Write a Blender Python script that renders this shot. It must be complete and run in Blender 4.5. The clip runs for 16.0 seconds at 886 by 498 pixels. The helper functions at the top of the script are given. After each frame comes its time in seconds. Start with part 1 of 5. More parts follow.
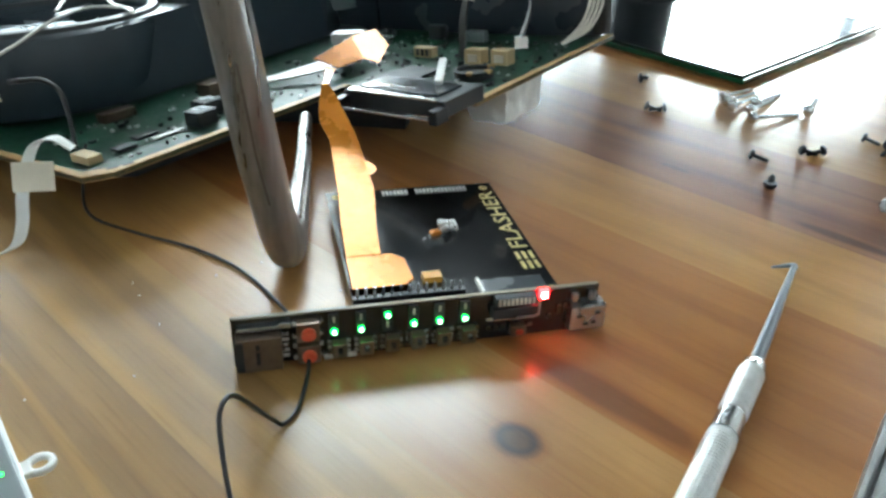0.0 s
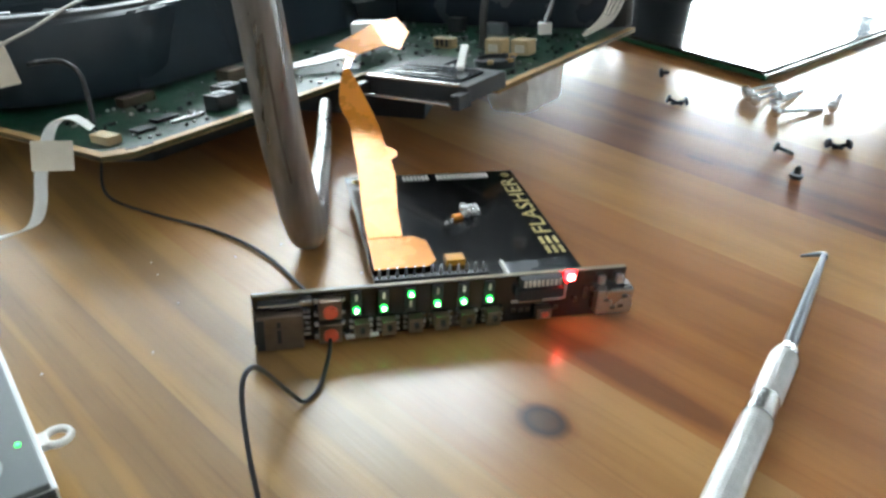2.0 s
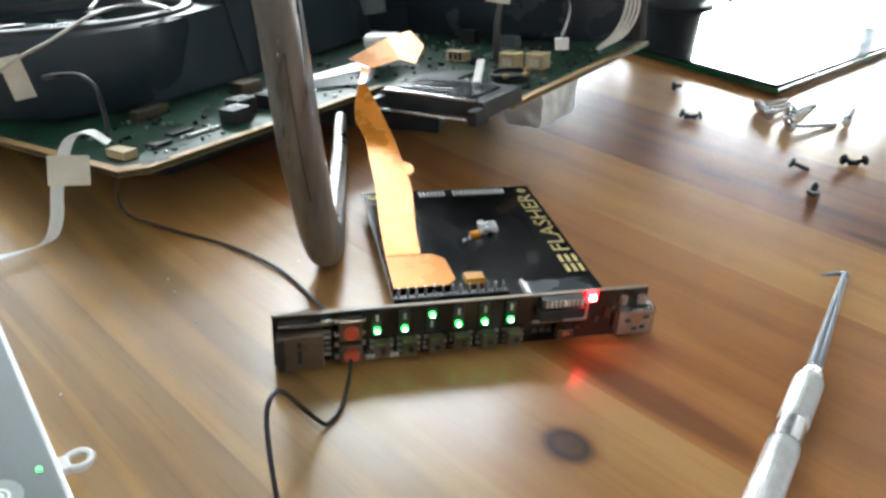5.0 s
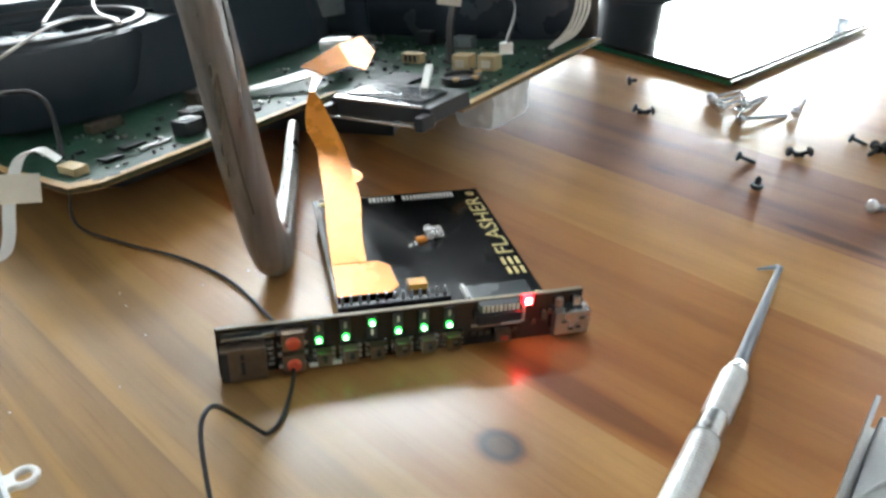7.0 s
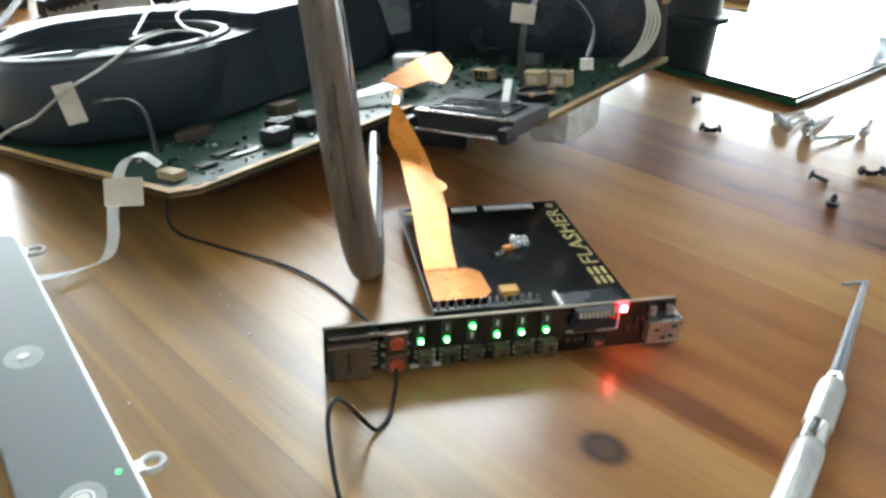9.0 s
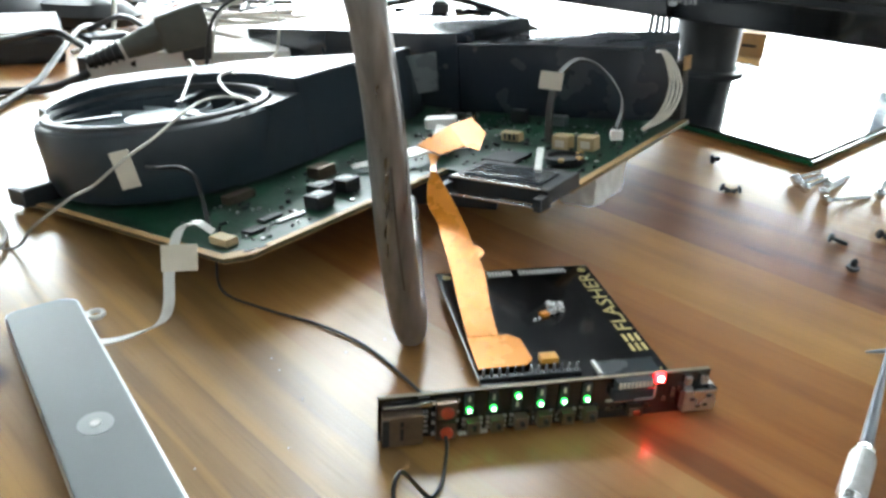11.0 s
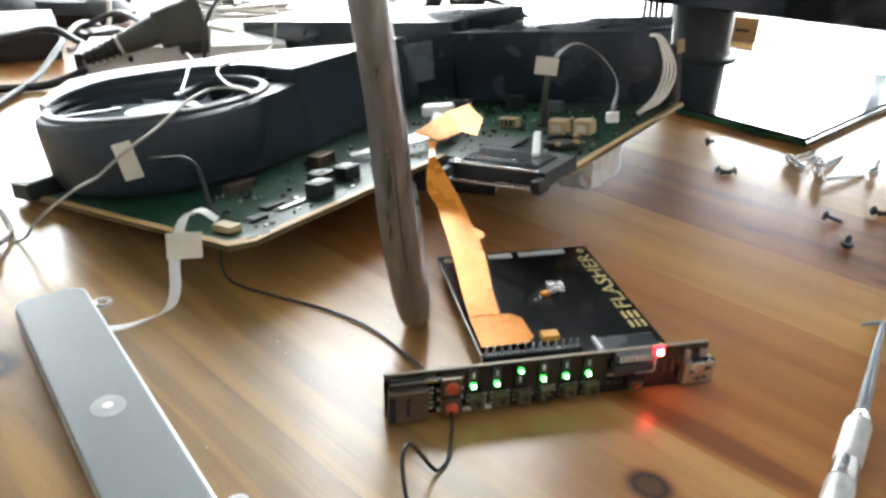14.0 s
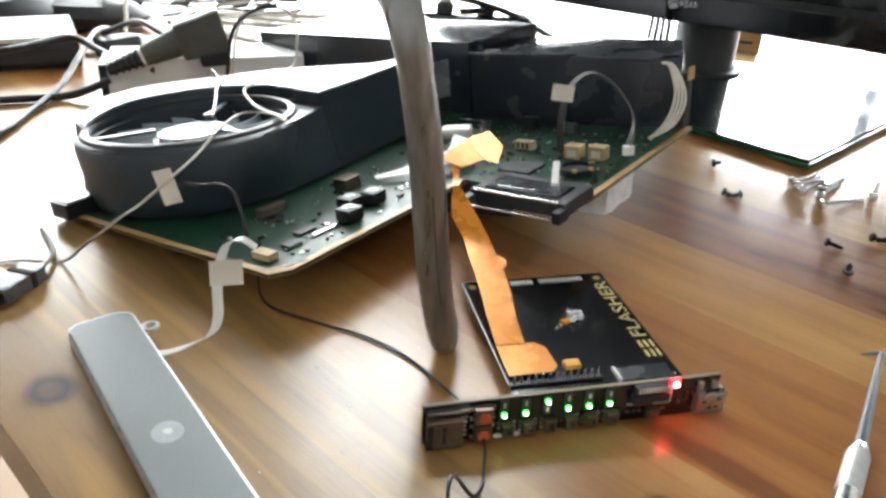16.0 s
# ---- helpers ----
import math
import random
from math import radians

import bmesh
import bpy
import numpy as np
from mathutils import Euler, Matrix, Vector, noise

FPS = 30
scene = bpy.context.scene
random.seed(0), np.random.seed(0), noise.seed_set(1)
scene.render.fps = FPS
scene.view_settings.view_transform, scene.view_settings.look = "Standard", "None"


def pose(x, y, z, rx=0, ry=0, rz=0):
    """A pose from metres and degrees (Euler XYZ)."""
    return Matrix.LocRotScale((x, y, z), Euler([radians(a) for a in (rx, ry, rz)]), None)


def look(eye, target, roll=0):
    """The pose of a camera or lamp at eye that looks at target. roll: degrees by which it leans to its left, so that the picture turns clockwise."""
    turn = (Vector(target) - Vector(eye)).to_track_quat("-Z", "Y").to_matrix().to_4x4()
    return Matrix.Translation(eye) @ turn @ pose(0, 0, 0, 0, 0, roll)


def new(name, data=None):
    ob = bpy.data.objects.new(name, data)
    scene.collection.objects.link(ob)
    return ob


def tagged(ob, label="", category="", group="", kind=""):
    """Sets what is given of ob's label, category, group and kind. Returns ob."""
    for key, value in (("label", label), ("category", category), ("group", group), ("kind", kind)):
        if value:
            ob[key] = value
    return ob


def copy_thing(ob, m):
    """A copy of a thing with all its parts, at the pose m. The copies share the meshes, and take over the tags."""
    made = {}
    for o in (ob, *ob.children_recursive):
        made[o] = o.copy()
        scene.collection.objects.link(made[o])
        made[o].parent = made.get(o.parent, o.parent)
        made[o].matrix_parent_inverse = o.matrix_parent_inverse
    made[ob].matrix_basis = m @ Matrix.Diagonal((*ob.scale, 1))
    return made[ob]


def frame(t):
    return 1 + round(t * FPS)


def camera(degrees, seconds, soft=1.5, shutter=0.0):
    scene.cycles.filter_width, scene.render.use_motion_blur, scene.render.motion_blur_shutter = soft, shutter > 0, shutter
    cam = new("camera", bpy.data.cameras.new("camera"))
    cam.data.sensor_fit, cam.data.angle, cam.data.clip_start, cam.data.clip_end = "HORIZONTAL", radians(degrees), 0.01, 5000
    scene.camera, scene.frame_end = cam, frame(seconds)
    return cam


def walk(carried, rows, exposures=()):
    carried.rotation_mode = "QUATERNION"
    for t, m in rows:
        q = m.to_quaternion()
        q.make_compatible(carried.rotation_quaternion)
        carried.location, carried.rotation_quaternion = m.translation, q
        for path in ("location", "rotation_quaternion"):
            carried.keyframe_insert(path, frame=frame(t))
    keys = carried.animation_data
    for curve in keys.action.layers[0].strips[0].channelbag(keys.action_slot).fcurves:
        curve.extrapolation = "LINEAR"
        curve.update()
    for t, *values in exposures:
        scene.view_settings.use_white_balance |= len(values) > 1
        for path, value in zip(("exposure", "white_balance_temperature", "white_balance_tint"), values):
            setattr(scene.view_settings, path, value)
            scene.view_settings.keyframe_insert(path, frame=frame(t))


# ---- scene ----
cam = camera(60.78, 16.0, 2.9)
PATH = [
    (0, (0.0103, -0.17564, 0.14182), (0.474, 1.4818, -0.877), 3.27),
    (0.5, (0.00326, -0.18414, 0.13704), (0.4232, 1.4912, -0.8714), 3.63),
    (1, (0.00447, -0.1804, 0.13545), (0.4411, 1.4965, -0.8631), 3.80),
    (1.5, (0.00345, -0.17869, 0.1313), (0.4317, 1.4957, -0.8752), 3.31),
    (2, (0.00633, -0.17505, 0.13188), (0.4482, 1.4995, -0.8685), 3.44),
    (2.5, (0.00017, -0.17602, 0.13011), (0.4235, 1.505, -0.8674), 2.99),
    (3, (0.00692, -0.1737, 0.1249), (0.465, 1.4862, -0.8924), 3.10),
    (3.5, (0.01195, -0.17202, 0.12374), (0.4704, 1.4861, -0.8963), 2.95),
    (4, (0.00141, -0.17336, 0.12087), (0.4335, 1.4866, -0.9076), 3.18),
    (4.5, (0.00033, -0.17089, 0.12702), (0.4345, 1.5044, -0.8754), 3.45),
    (4.7, (0.00088, -0.17034, 0.13095), (0.4381, 1.5147, -0.8536), 3.61),
    (6.8, (0.00278, -0.17171, 0.14079), (0.4504, 1.4841, -0.8877), 3.79),
    (7, (0.01459, -0.1769, 0.14372), (0.4818, 1.4831, -0.8692), 2.58),
    (7.5, (0.02445, -0.18581, 0.14412), (0.4859, 1.4731, -0.8732), 2.18),
    (8, (0.01927, -0.18849, 0.14195), (0.4335, 1.4865, -0.8694), 1.46),
    (8.5, (0.00647, -0.18197, 0.14126), (0.409, 1.4903, -0.8792), 1.70),
    (9, (-0.00824, -0.17888, 0.14183), (0.3943, 1.5241, -0.8267), 2.51),
    (9.5, (-0.01504, -0.18267, 0.14651), (0.3816, 1.5319, -0.8038), 3.00),
    (9.7, (-0.02139, -0.18172, 0.15558), (0.3672, 1.555, -0.757), 3.12),
    (11.8, (-0.02494, -0.18191, 0.1615), (0.3727, 1.5753, -0.707), 2.45),
    (12, (-0.02693, -0.18318, 0.16586), (0.3756, 1.5807, -0.6867), 2.73),
    (12.5, (-0.03017, -0.19423, 0.16233), (0.3441, 1.5589, -0.7245), 1.74),
    (13, (-0.02551, -0.19554, 0.16015), (0.3479, 1.5529, -0.7362), 1.49),
    (13.5, (-0.02279, -0.19262, 0.15917), (0.3713, 1.55, -0.7397), 1.65),
    (14, (-0.02573, -0.18753, 0.15663), (0.3739, 1.5509, -0.7479), 1.64),
    (14.5, (-0.02487, -0.18917, 0.15479), (0.3674, 1.5446, -0.7618), 1.84),
    (15, (-0.0252, -0.18887, 0.16094), (0.3801, 1.5233, -0.7899), 1.68),
    (15.5, (-0.03443, -0.18802, 0.17467), (0.3673, 1.5456, -0.7381), 1.63),
    (16, (-0.04163, -0.19244, 0.18011), (0.3704, 1.5275, -0.7537), 2.57),
]
EXPOSURES = [(0.0, 0.20, 6250, 3), (1.5, 0.22, 6350, 6), (3.0, 0.22, 6500, 10), (7.5, 0.28, 6600, 11), (9.7, 0.24, 6500, 8), (12.0, 0.24, 6500, 8), (14.0, 0.30, 6800, 13), (16.0, 0.30, 6900, 13)]
walk(cam, [(t, look(eye, target, roll)) for t, eye, target, roll in PATH], EXPOSURES)

# ---- world and light ----
world = bpy.data.worlds.new("world")
scene.world = world
world.use_nodes = True
wn = world.node_tree.nodes
wl = world.node_tree.links
sky = wn.new("ShaderNodeTexSky")
sky.sky_type = "NISHITA"
sky.sun_disc = False
sky.sun_elevation, sky.sun_rotation = radians(20), radians(-20)
wl.new(sky.outputs[0], wn["Background"].inputs[0])
wn["Background"].inputs[1].default_value = 0.1
sun = new("sun", bpy.data.lights.new("sun", "SUN"))
sun.data.energy, sun.data.angle, sun.data.color = 4.9, radians(13), (1, 0.96, 0.9)
sun.matrix_world = look((-0.62, 1.70, 0.65), (0, 0, 0))


# ---- materials ----
def mat(name, col, rough=0.5, metal=0.0, var=0.15, scale=200.0, bump=0.0, coat=0.0, emit=None, strength=0.0, stretch=(1, 1, 1), rvar=0.1, trans=0.0):
    m = bpy.data.materials.new(name)
    m.use_nodes = True
    n, l = m.node_tree.nodes, m.node_tree.links
    b = n["Principled BSDF"]
    b.inputs["Base Color"].default_value = (*col, 1)
    b.inputs["Roughness"].default_value = rough
    b.inputs["Metallic"].default_value = metal
    b.inputs["Coat Weight"].default_value = coat
    b.inputs["Transmission Weight"].default_value = trans
    if emit:
        b.inputs["Emission Color"].default_value = (*emit, 1)
        b.inputs["Emission Strength"].default_value = strength
    if var or bump:
        tc = n.new("ShaderNodeTexCoord")
        mp = n.new("ShaderNodeMapping")
        mp.inputs["Scale"].default_value = stretch
        l.new(tc.outputs["Object"], mp.inputs[0])
        fine = n.new("ShaderNodeTexNoise")
        fine.inputs["Scale"].default_value, fine.inputs["Detail"].default_value = scale, 4
        wide = n.new("ShaderNodeTexNoise")
        wide.inputs["Scale"].default_value, wide.inputs["Detail"].default_value = scale / 7, 3
        for t in (fine, wide):
            l.new(mp.outputs[0], t.inputs["Vector"])
        add = n.new("ShaderNodeMath")
        add.operation = "ADD"
        l.new(fine.outputs[0], add.inputs[0])
        l.new(wide.outputs[0], add.inputs[1])
        r = n.new("ShaderNodeMapRange")
        r.inputs[1].default_value, r.inputs[2].default_value = 0.7, 1.3
        r.inputs[3].default_value, r.inputs[4].default_value = 1 - var, 1 + var
        l.new(add.outputs[0], r.inputs[0])
        mix = n.new("ShaderNodeVectorMath")
        mix.operation = "SCALE"
        mix.inputs[0].default_value = col
        l.new(r.outputs[0], mix.inputs["Scale"])
        l.new(mix.outputs[0], b.inputs["Base Color"])
        r2 = n.new("ShaderNodeMapRange")
        r2.inputs[1].default_value, r2.inputs[2].default_value = 0.7, 1.3
        r2.inputs[3].default_value, r2.inputs[4].default_value = max(0.02, rough - rvar), min(1, rough + rvar)
        l.new(add.outputs[0], r2.inputs[0])
        l.new(r2.outputs[0], b.inputs["Roughness"])
        if bump:
            bp = n.new("ShaderNodeBump")
            bp.inputs["Strength"].default_value, bp.inputs["Distance"].default_value = bump, 0.0005
            l.new(add.outputs[0], bp.inputs["Height"])
            l.new(bp.outputs[0], b.inputs["Normal"])
    return m


TABLE = Matrix(((0.545, 0.839, 0, 0), (-0.839, 0.545, 0, 0), (0, 0, 1, 0), (0, 0, 0, 1)))
KNOTS = ((0.0705, -0.0425, 0.0056, 1.15), (-0.129, 0.051, 0.0085, 1.15), (0.236, 0.035, 0.0030, 7.0), (0.20, 0.11, 0.0016, 5.0), (0.0990, -0.0285, 0.0052, 6.5))


def wood_mat(name, dark, mid, light, line, lines=0.5, turns=46.0, streak=0.5):
    """Lacquered pine along local x: slow colour bands, growth lines that close into arches, fine pores, knots with a dark ring."""
    m = bpy.data.materials.new(name)
    m.use_nodes = True
    n, l = m.node_tree.nodes, m.node_tree.links
    b = n["Principled BSDF"]
    tc, oi = n.new("ShaderNodeTexCoord"), n.new("ShaderNodeObjectInfo")
    off = n.new("ShaderNodeVectorMath")
    off.operation = "MULTIPLY_ADD"
    off.inputs[1].default_value = (3.1, 1.7, 0)
    l.new(oi.outputs["Random"], off.inputs[0])
    l.new(tc.outputs["Object"], off.inputs[2])

    def noise_at(sx, sy, detail, warp=0.0):
        mp = n.new("ShaderNodeMapping")
        mp.inputs["Scale"].default_value = (sx, sy, 1)
        l.new(off.outputs[0], mp.inputs[0])
        t = n.new("ShaderNodeTexNoise")
        t.inputs["Scale"].default_value, t.inputs["Detail"].default_value, t.inputs["Distortion"].default_value = 1.0, detail, warp
        l.new(mp.outputs[0], t.inputs["Vector"])
        return t.outputs[0]

    def op(kind, a, c, d=None):
        q = n.new("ShaderNodeMath")
        q.operation = kind
        for slot, v in zip(q.inputs, (a, c, d)):
            if isinstance(v, (int, float)):
                slot.default_value = v
            elif v is not None:
                l.new(v, slot)
        return q.outputs[0]

    def span(v, a, c, d, e):
        q = n.new("ShaderNodeMapRange")
        for slot, w in zip(q.inputs[1:5], (a, c, d, e)):
            slot.default_value = w
        l.new(v, q.inputs[0])
        return q.outputs[0]

    def blend(kind, fac, a, c):
        q = n.new("ShaderNodeMix")
        q.data_type, q.blend_type = "RGBA", kind
        for slot, v in ((q.inputs[0], fac), (q.inputs[6], a), (q.inputs[7], c)):
            if isinstance(v, (int, float, tuple)):
                slot.default_value = v
            else:
                l.new(v, slot)
        return q.outputs[2]

    bands = noise_at(3.2, 30, 3, 0.6)
    pores = noise_at(34, 900, 3)
    fibre = noise_at(9, 210, 3)
    blotch = noise_at(16, 34, 4, 0.4)
    field = noise_at(1.7, 17, 1.5, 0.2)
    # knots: a field of their own, which also bends the growth lines round them
    rings = []
    for kx, ky, kr, ka in KNOTS:
        q = TABLE.inverted() @ Vector((kx, ky, 0))
        sb = n.new("ShaderNodeVectorMath")
        sb.operation = "SUBTRACT"
        sb.inputs[1].default_value = q
        l.new(tc.outputs["Object"], sb.inputs[0])
        wob = n.new("ShaderNodeVectorMath")
        wob.operation = "MULTIPLY"
        wob.inputs[1].default_value = (1 / (kr * ka), 1 / kr, 0)
        l.new(sb.outputs[0], wob.inputs[0])
        ln = n.new("ShaderNodeVectorMath")
        ln.operation = "LENGTH"
        l.new(wob.outputs[0], ln.inputs[0])
        away = op("MULTIPLY_ADD", blotch, 1.1, op("ADD", ln.outputs["Value"], -0.55))
        rings.append((away, ka))
        if ka < 2:
            near = op("DIVIDE", 0.13, op("MULTIPLY_ADD", ln.outputs["Value"], ln.outputs["Value"], 1.5))
            field = op("ADD", field, near)
    tone = op("MULTIPLY_ADD", fibre, 0.20, op("MULTIPLY_ADD", blotch, 0.35, op("MULTIPLY_ADD", bands, 1.0, -0.30)))
    ramp = n.new("ShaderNodeValToRGB")
    e = ramp.color_ramp.elements
    e[0].position, e[0].color = 0.26, (*dark, 1)
    e[1].position, e[1].color = 0.74, (*light, 1)
    e.new(0.46).color = (*mid, 1)
    l.new(tone, ramp.inputs[0])
    wave = op("SINE", op("MULTIPLY", field, turns), 0)
    pulse = op("MULTIPLY", span(wave, 0.25, 1.0, 0, lines), span(bands, 0.35, 0.6, 0.55, 1.0))
    col = blend("MIX", pulse, ramp.outputs[0], (*line, 1))
    col = blend("MULTIPLY", op("MULTIPLY", span(noise_at(5, 75, 2, 0.5), 0.56, 0.70, 0, 1), streak), col, (0.50, 0.36, 0.29, 1))
    col = blend("MULTIPLY", span(pores, 0.55, 0.75, 0, 0.30), col, (0.45, 0.38, 0.32, 1))
    for away, ka in rings:
        kn = n.new("ShaderNodeValToRGB")
        k = kn.color_ramp.elements
        core = (0.22, 0.20, 0.20, 1) if ka < 2 else (0.30, 0.22, 0.21, 1) if ka < 6 or ka > 6.9 else (0.52, 0.43, 0.39, 1)
        k[0].position, k[0].color = 0.22, core
        k[1].position, k[1].color = 0.80, (1, 1, 1, 1)
        k.new(0.38).color = (0.07, 0.06, 0.06, 1) if ka < 2 else core
        k.new(0.50).color = (0.42, 0.36, 0.33, 1) if ka < 2 else (0.72, 0.64, 0.60, 1)
        k.new(0.62).color = (0.86, 0.80, 0.75, 1)
        l.new(op("MULTIPLY", away, 0.5), kn.inputs[0])
        col = blend("MULTIPLY", 1.0, col, kn.outputs[0])
    l.new(col, b.inputs["Base Color"])
    l.new(span(bands, 0.3, 0.7, 0.30, 0.42), b.inputs["Roughness"])
    b.inputs["Specular IOR Level"].default_value = 0.2
    b.inputs["Coat Weight"].default_value = 0.48
    l.new(span(noise_at(40, 60, 4), 0.3, 0.7, 0.16, 0.25), b.inputs["Coat Roughness"])
    bp = n.new("ShaderNodeBump")
    bp.inputs["Strength"].default_value, bp.inputs["Distance"].default_value = 0.25, 0.0004
    l.new(op("ADD", fibre, op("MULTIPLY", pores, 0.5)), bp.inputs["Height"])
    l.new(bp.outputs[0], b.inputs["Normal"])
    return m


OLIVE = wood_mat("pine_olive", (0.194, 0.110, 0.0410), (0.264, 0.156, 0.0605), (0.333, 0.207, 0.0835), (0.414, 0.238, 0.0727), 0.78, 56.0, 0.20)
TANWOOD = wood_mat("pine_tan", (0.289, 0.140, 0.0453), (0.382, 0.204, 0.0701), (0.468, 0.267, 0.1004), (0.316, 0.151, 0.0489), 0.45, 52.0, 0.42)
REDWOOD = wood_mat("pine_red", (0.236, 0.093, 0.0258), (0.349, 0.147, 0.0414), (0.419, 0.193, 0.0571), (0.227, 0.089, 0.0273), 0.45, 44.0, 0.45)
YELLOWWOOD = wood_mat("pine_yellow", (0.319, 0.149, 0.0414), (0.423, 0.217, 0.0632), (0.496, 0.276, 0.0867), (0.310, 0.139, 0.0387), 0.35, 42.0, 0.30)
PLUMWOOD = wood_mat("pine_plum", (0.113, 0.040, 0.0204), (0.236, 0.100, 0.0435), (0.332, 0.159, 0.0713), (0.122, 0.041, 0.0204), 0.55, 40.0, 0.75)
WOOD = TANWOOD
BLACK_PCB = mat("black_solder_mask", (0.006, 0.006, 0.007), 0.16, var=0.3, scale=300, coat=0.3, rvar=0.06)
EDGE_TAN = mat("fibreglass_edge", (0.26, 0.22, 0.15), 0.5, var=0.2, scale=250)
GREEN_PCB = mat("green_solder_mask", (0.005, 0.040, 0.020), 0.38, var=0.45, scale=420, bump=0.15)
TAN = mat("bare_fibreglass", (0.42, 0.265, 0.11), 0.55, var=0.2, scale=250)
TAN_PLASTIC = mat("tan_plastic", (0.48, 0.36, 0.2), 0.45, var=0.12, scale=200)
BLACK_PLASTIC = mat("black_plastic", (0.021, 0.032, 0.042), 0.34, var=0.1, scale=120, rvar=0.02)
SOFT_BLACK = mat("matt_black_plastic", (0.016, 0.019, 0.022), 0.45, var=0.25, scale=120, bump=0.02, rvar=0.05)
GLOSS_BLACK = mat("gloss_black_plastic", (0.010, 0.012, 0.014), 0.09, var=0.2, scale=60, coat=0.6, rvar=0.04)
GREY_PLASTIC = mat("smoked_grey_plastic", (0.115, 0.135, 0.14), 0.42, var=0.06, scale=60, coat=0.12, rvar=0.05)
SMOKY = mat("smoky_clear_plastic", (0.035, 0.042, 0.048), 0.22, var=0.1, scale=150, coat=0.3)
MATT_BLACK = mat("dull_black_tape", (0.025, 0.022, 0.019), 0.8, var=0.2, scale=200)
FAN_GREY = mat("fan_plastic", (0.36, 0.42, 0.45), 0.22, var=0.2, scale=60, coat=0.4, rvar=0.06)
TOOL_STEEL = mat("tool_steel", (0.17, 0.19, 0.215), 0.32, 1.0, var=0.05, scale=200, rvar=0.02)
NAVY_BLACK = mat("satin_black_steel", (0.018, 0.024, 0.034), 0.24, var=0.08, scale=40, coat=0.2, rvar=0.05)
OLIVE_GREY = mat("grey_rubber", (0.075, 0.080, 0.068), 0.5, var=0.12, scale=150, rvar=0.05)
DARK_STEEL = mat("dark_seam", (0.10, 0.092, 0.08), 0.6, 0.3, var=0.3, scale=300)
GREY_FILM = mat("grey_film", (0.13, 0.15, 0.155), 0.3, var=0.08, scale=120)
SILVER = mat("brushed_silver", (0.56, 0.57, 0.57), 0.26, 1.0, var=0.06, scale=120, rvar=0.04)
STEEL = mat("worn_steel", (0.25, 0.245, 0.24), 0.34, 0.75, var=0.45, scale=260, bump=0.35, stretch=(1, 1, 0.10))
GRIP = mat("knurled_steel", (0.56, 0.57, 0.57), 0.42, 0.9, var=0.15, scale=400, rvar=0.05)
CHROME = mat("chrome", (0.72, 0.73, 0.74), 0.14, 1.0, var=0.08, scale=200)
TIN = mat("solder_tin", (0.6, 0.6, 0.6), 0.3, 1.0, var=0.2, scale=700, bump=0.3)
ALU = mat("stamped_aluminium", (0.52, 0.545, 0.555), 0.33, 1.0, var=0.05, scale=240, rvar=0.03)
GOLD = mat("gold_print", (0.62, 0.5, 0.2), 0.4, 0.35, var=0.25, scale=500)
ORANGE = mat("copper_polyimide", (0.62, 0.215, 0.012), 0.27, 0.25, var=0.12, scale=80, bump=0.05, rvar=0.05)
YELLOW = mat("yellow_capacitor", (0.75, 0.36, 0.04), 0.4, var=0.1)
WHITE = mat("white_plastic", (0.72, 0.72, 0.7), 0.4, var=0.06, scale=150)
PAPER = mat("paper_tape", (0.66, 0.6, 0.5), 0.75, var=0.08, scale=150, bump=0.1)
WHITE_PAPER = mat("white_paper", (0.8, 0.8, 0.79), 0.7, var=0.05, scale=60)
WIRE_BLACK = mat("black_insulation", (0.012, 0.012, 0.013), 0.4, var=0.2, scale=500)
WIRE_WHITE = mat("white_insulation", (0.66, 0.63, 0.56), 0.45, var=0.12, scale=300)
WIRE_GREY = mat("grey_insulation", (0.38, 0.35, 0.30), 0.5, var=0.2, scale=300)
FOAM = mat("clouded_plastic", (0.74, 0.76, 0.77), 0.45, var=0.15, scale=180, bump=0.6)
BAG_CLOTH = mat("dark_woven_cloth", (0.016, 0.020, 0.030), 0.6, var=0.4, scale=90, bump=0.4)
CARD = mat("brown_cardboard", (0.4, 0.25, 0.12), 0.8, var=0.12, scale=100)
SCREW_BLACK = mat("blackened_steel", (0.02, 0.019, 0.018), 0.35, 0.6, var=0.3, scale=900)
RED_BUTTON = mat("red_button", (0.55, 0.085, 0.04), 0.35, var=0.12, scale=500)
BROWN_METAL = mat("dull_brass_shell", (0.20, 0.155, 0.12), 0.36, 0.85, var=0.2, scale=300)
LED_CORE = mat("green_led_core", (0.7, 1, 0.75), 0.3, var=0, emit=(0.5, 1.0, 0.55), strength=15.6)
RED_CORE = mat("red_led_core", (1, 0.8, 0.75), 0.3, var=0, emit=(1.0, 0.45, 0.4), strength=40.0)
GREEN_LED = mat("green_led", (0.2, 0.9, 0.3), 0.3, var=0, emit=(0.03, 1.0, 0.10), strength=4.0)
RED_LED = mat("red_led", (0.9, 0.1, 0.08), 0.3, var=0, emit=(1.0, 0.0025, 0.004), strength=60.0)
WALL_PAINT = mat("wall_paint", (0.36, 0.355, 0.345), 0.8, var=0.05, scale=8)
FLOORING = mat("dark_laminate", (0.2, 0.13, 0.08), 0.5, var=0.2, scale=12)
SPOT_FILM = mat("pale_spot_film", (0.27, 0.30, 0.30), 0.4, var=0.08, scale=200)
RIM_SILVER = mat("pale_silver_paint", (0.50, 0.52, 0.52), 0.34, 0.3, var=0.1, scale=150)
INK = mat("black_ink", (0.02, 0.02, 0.02), 0.6, var=0)
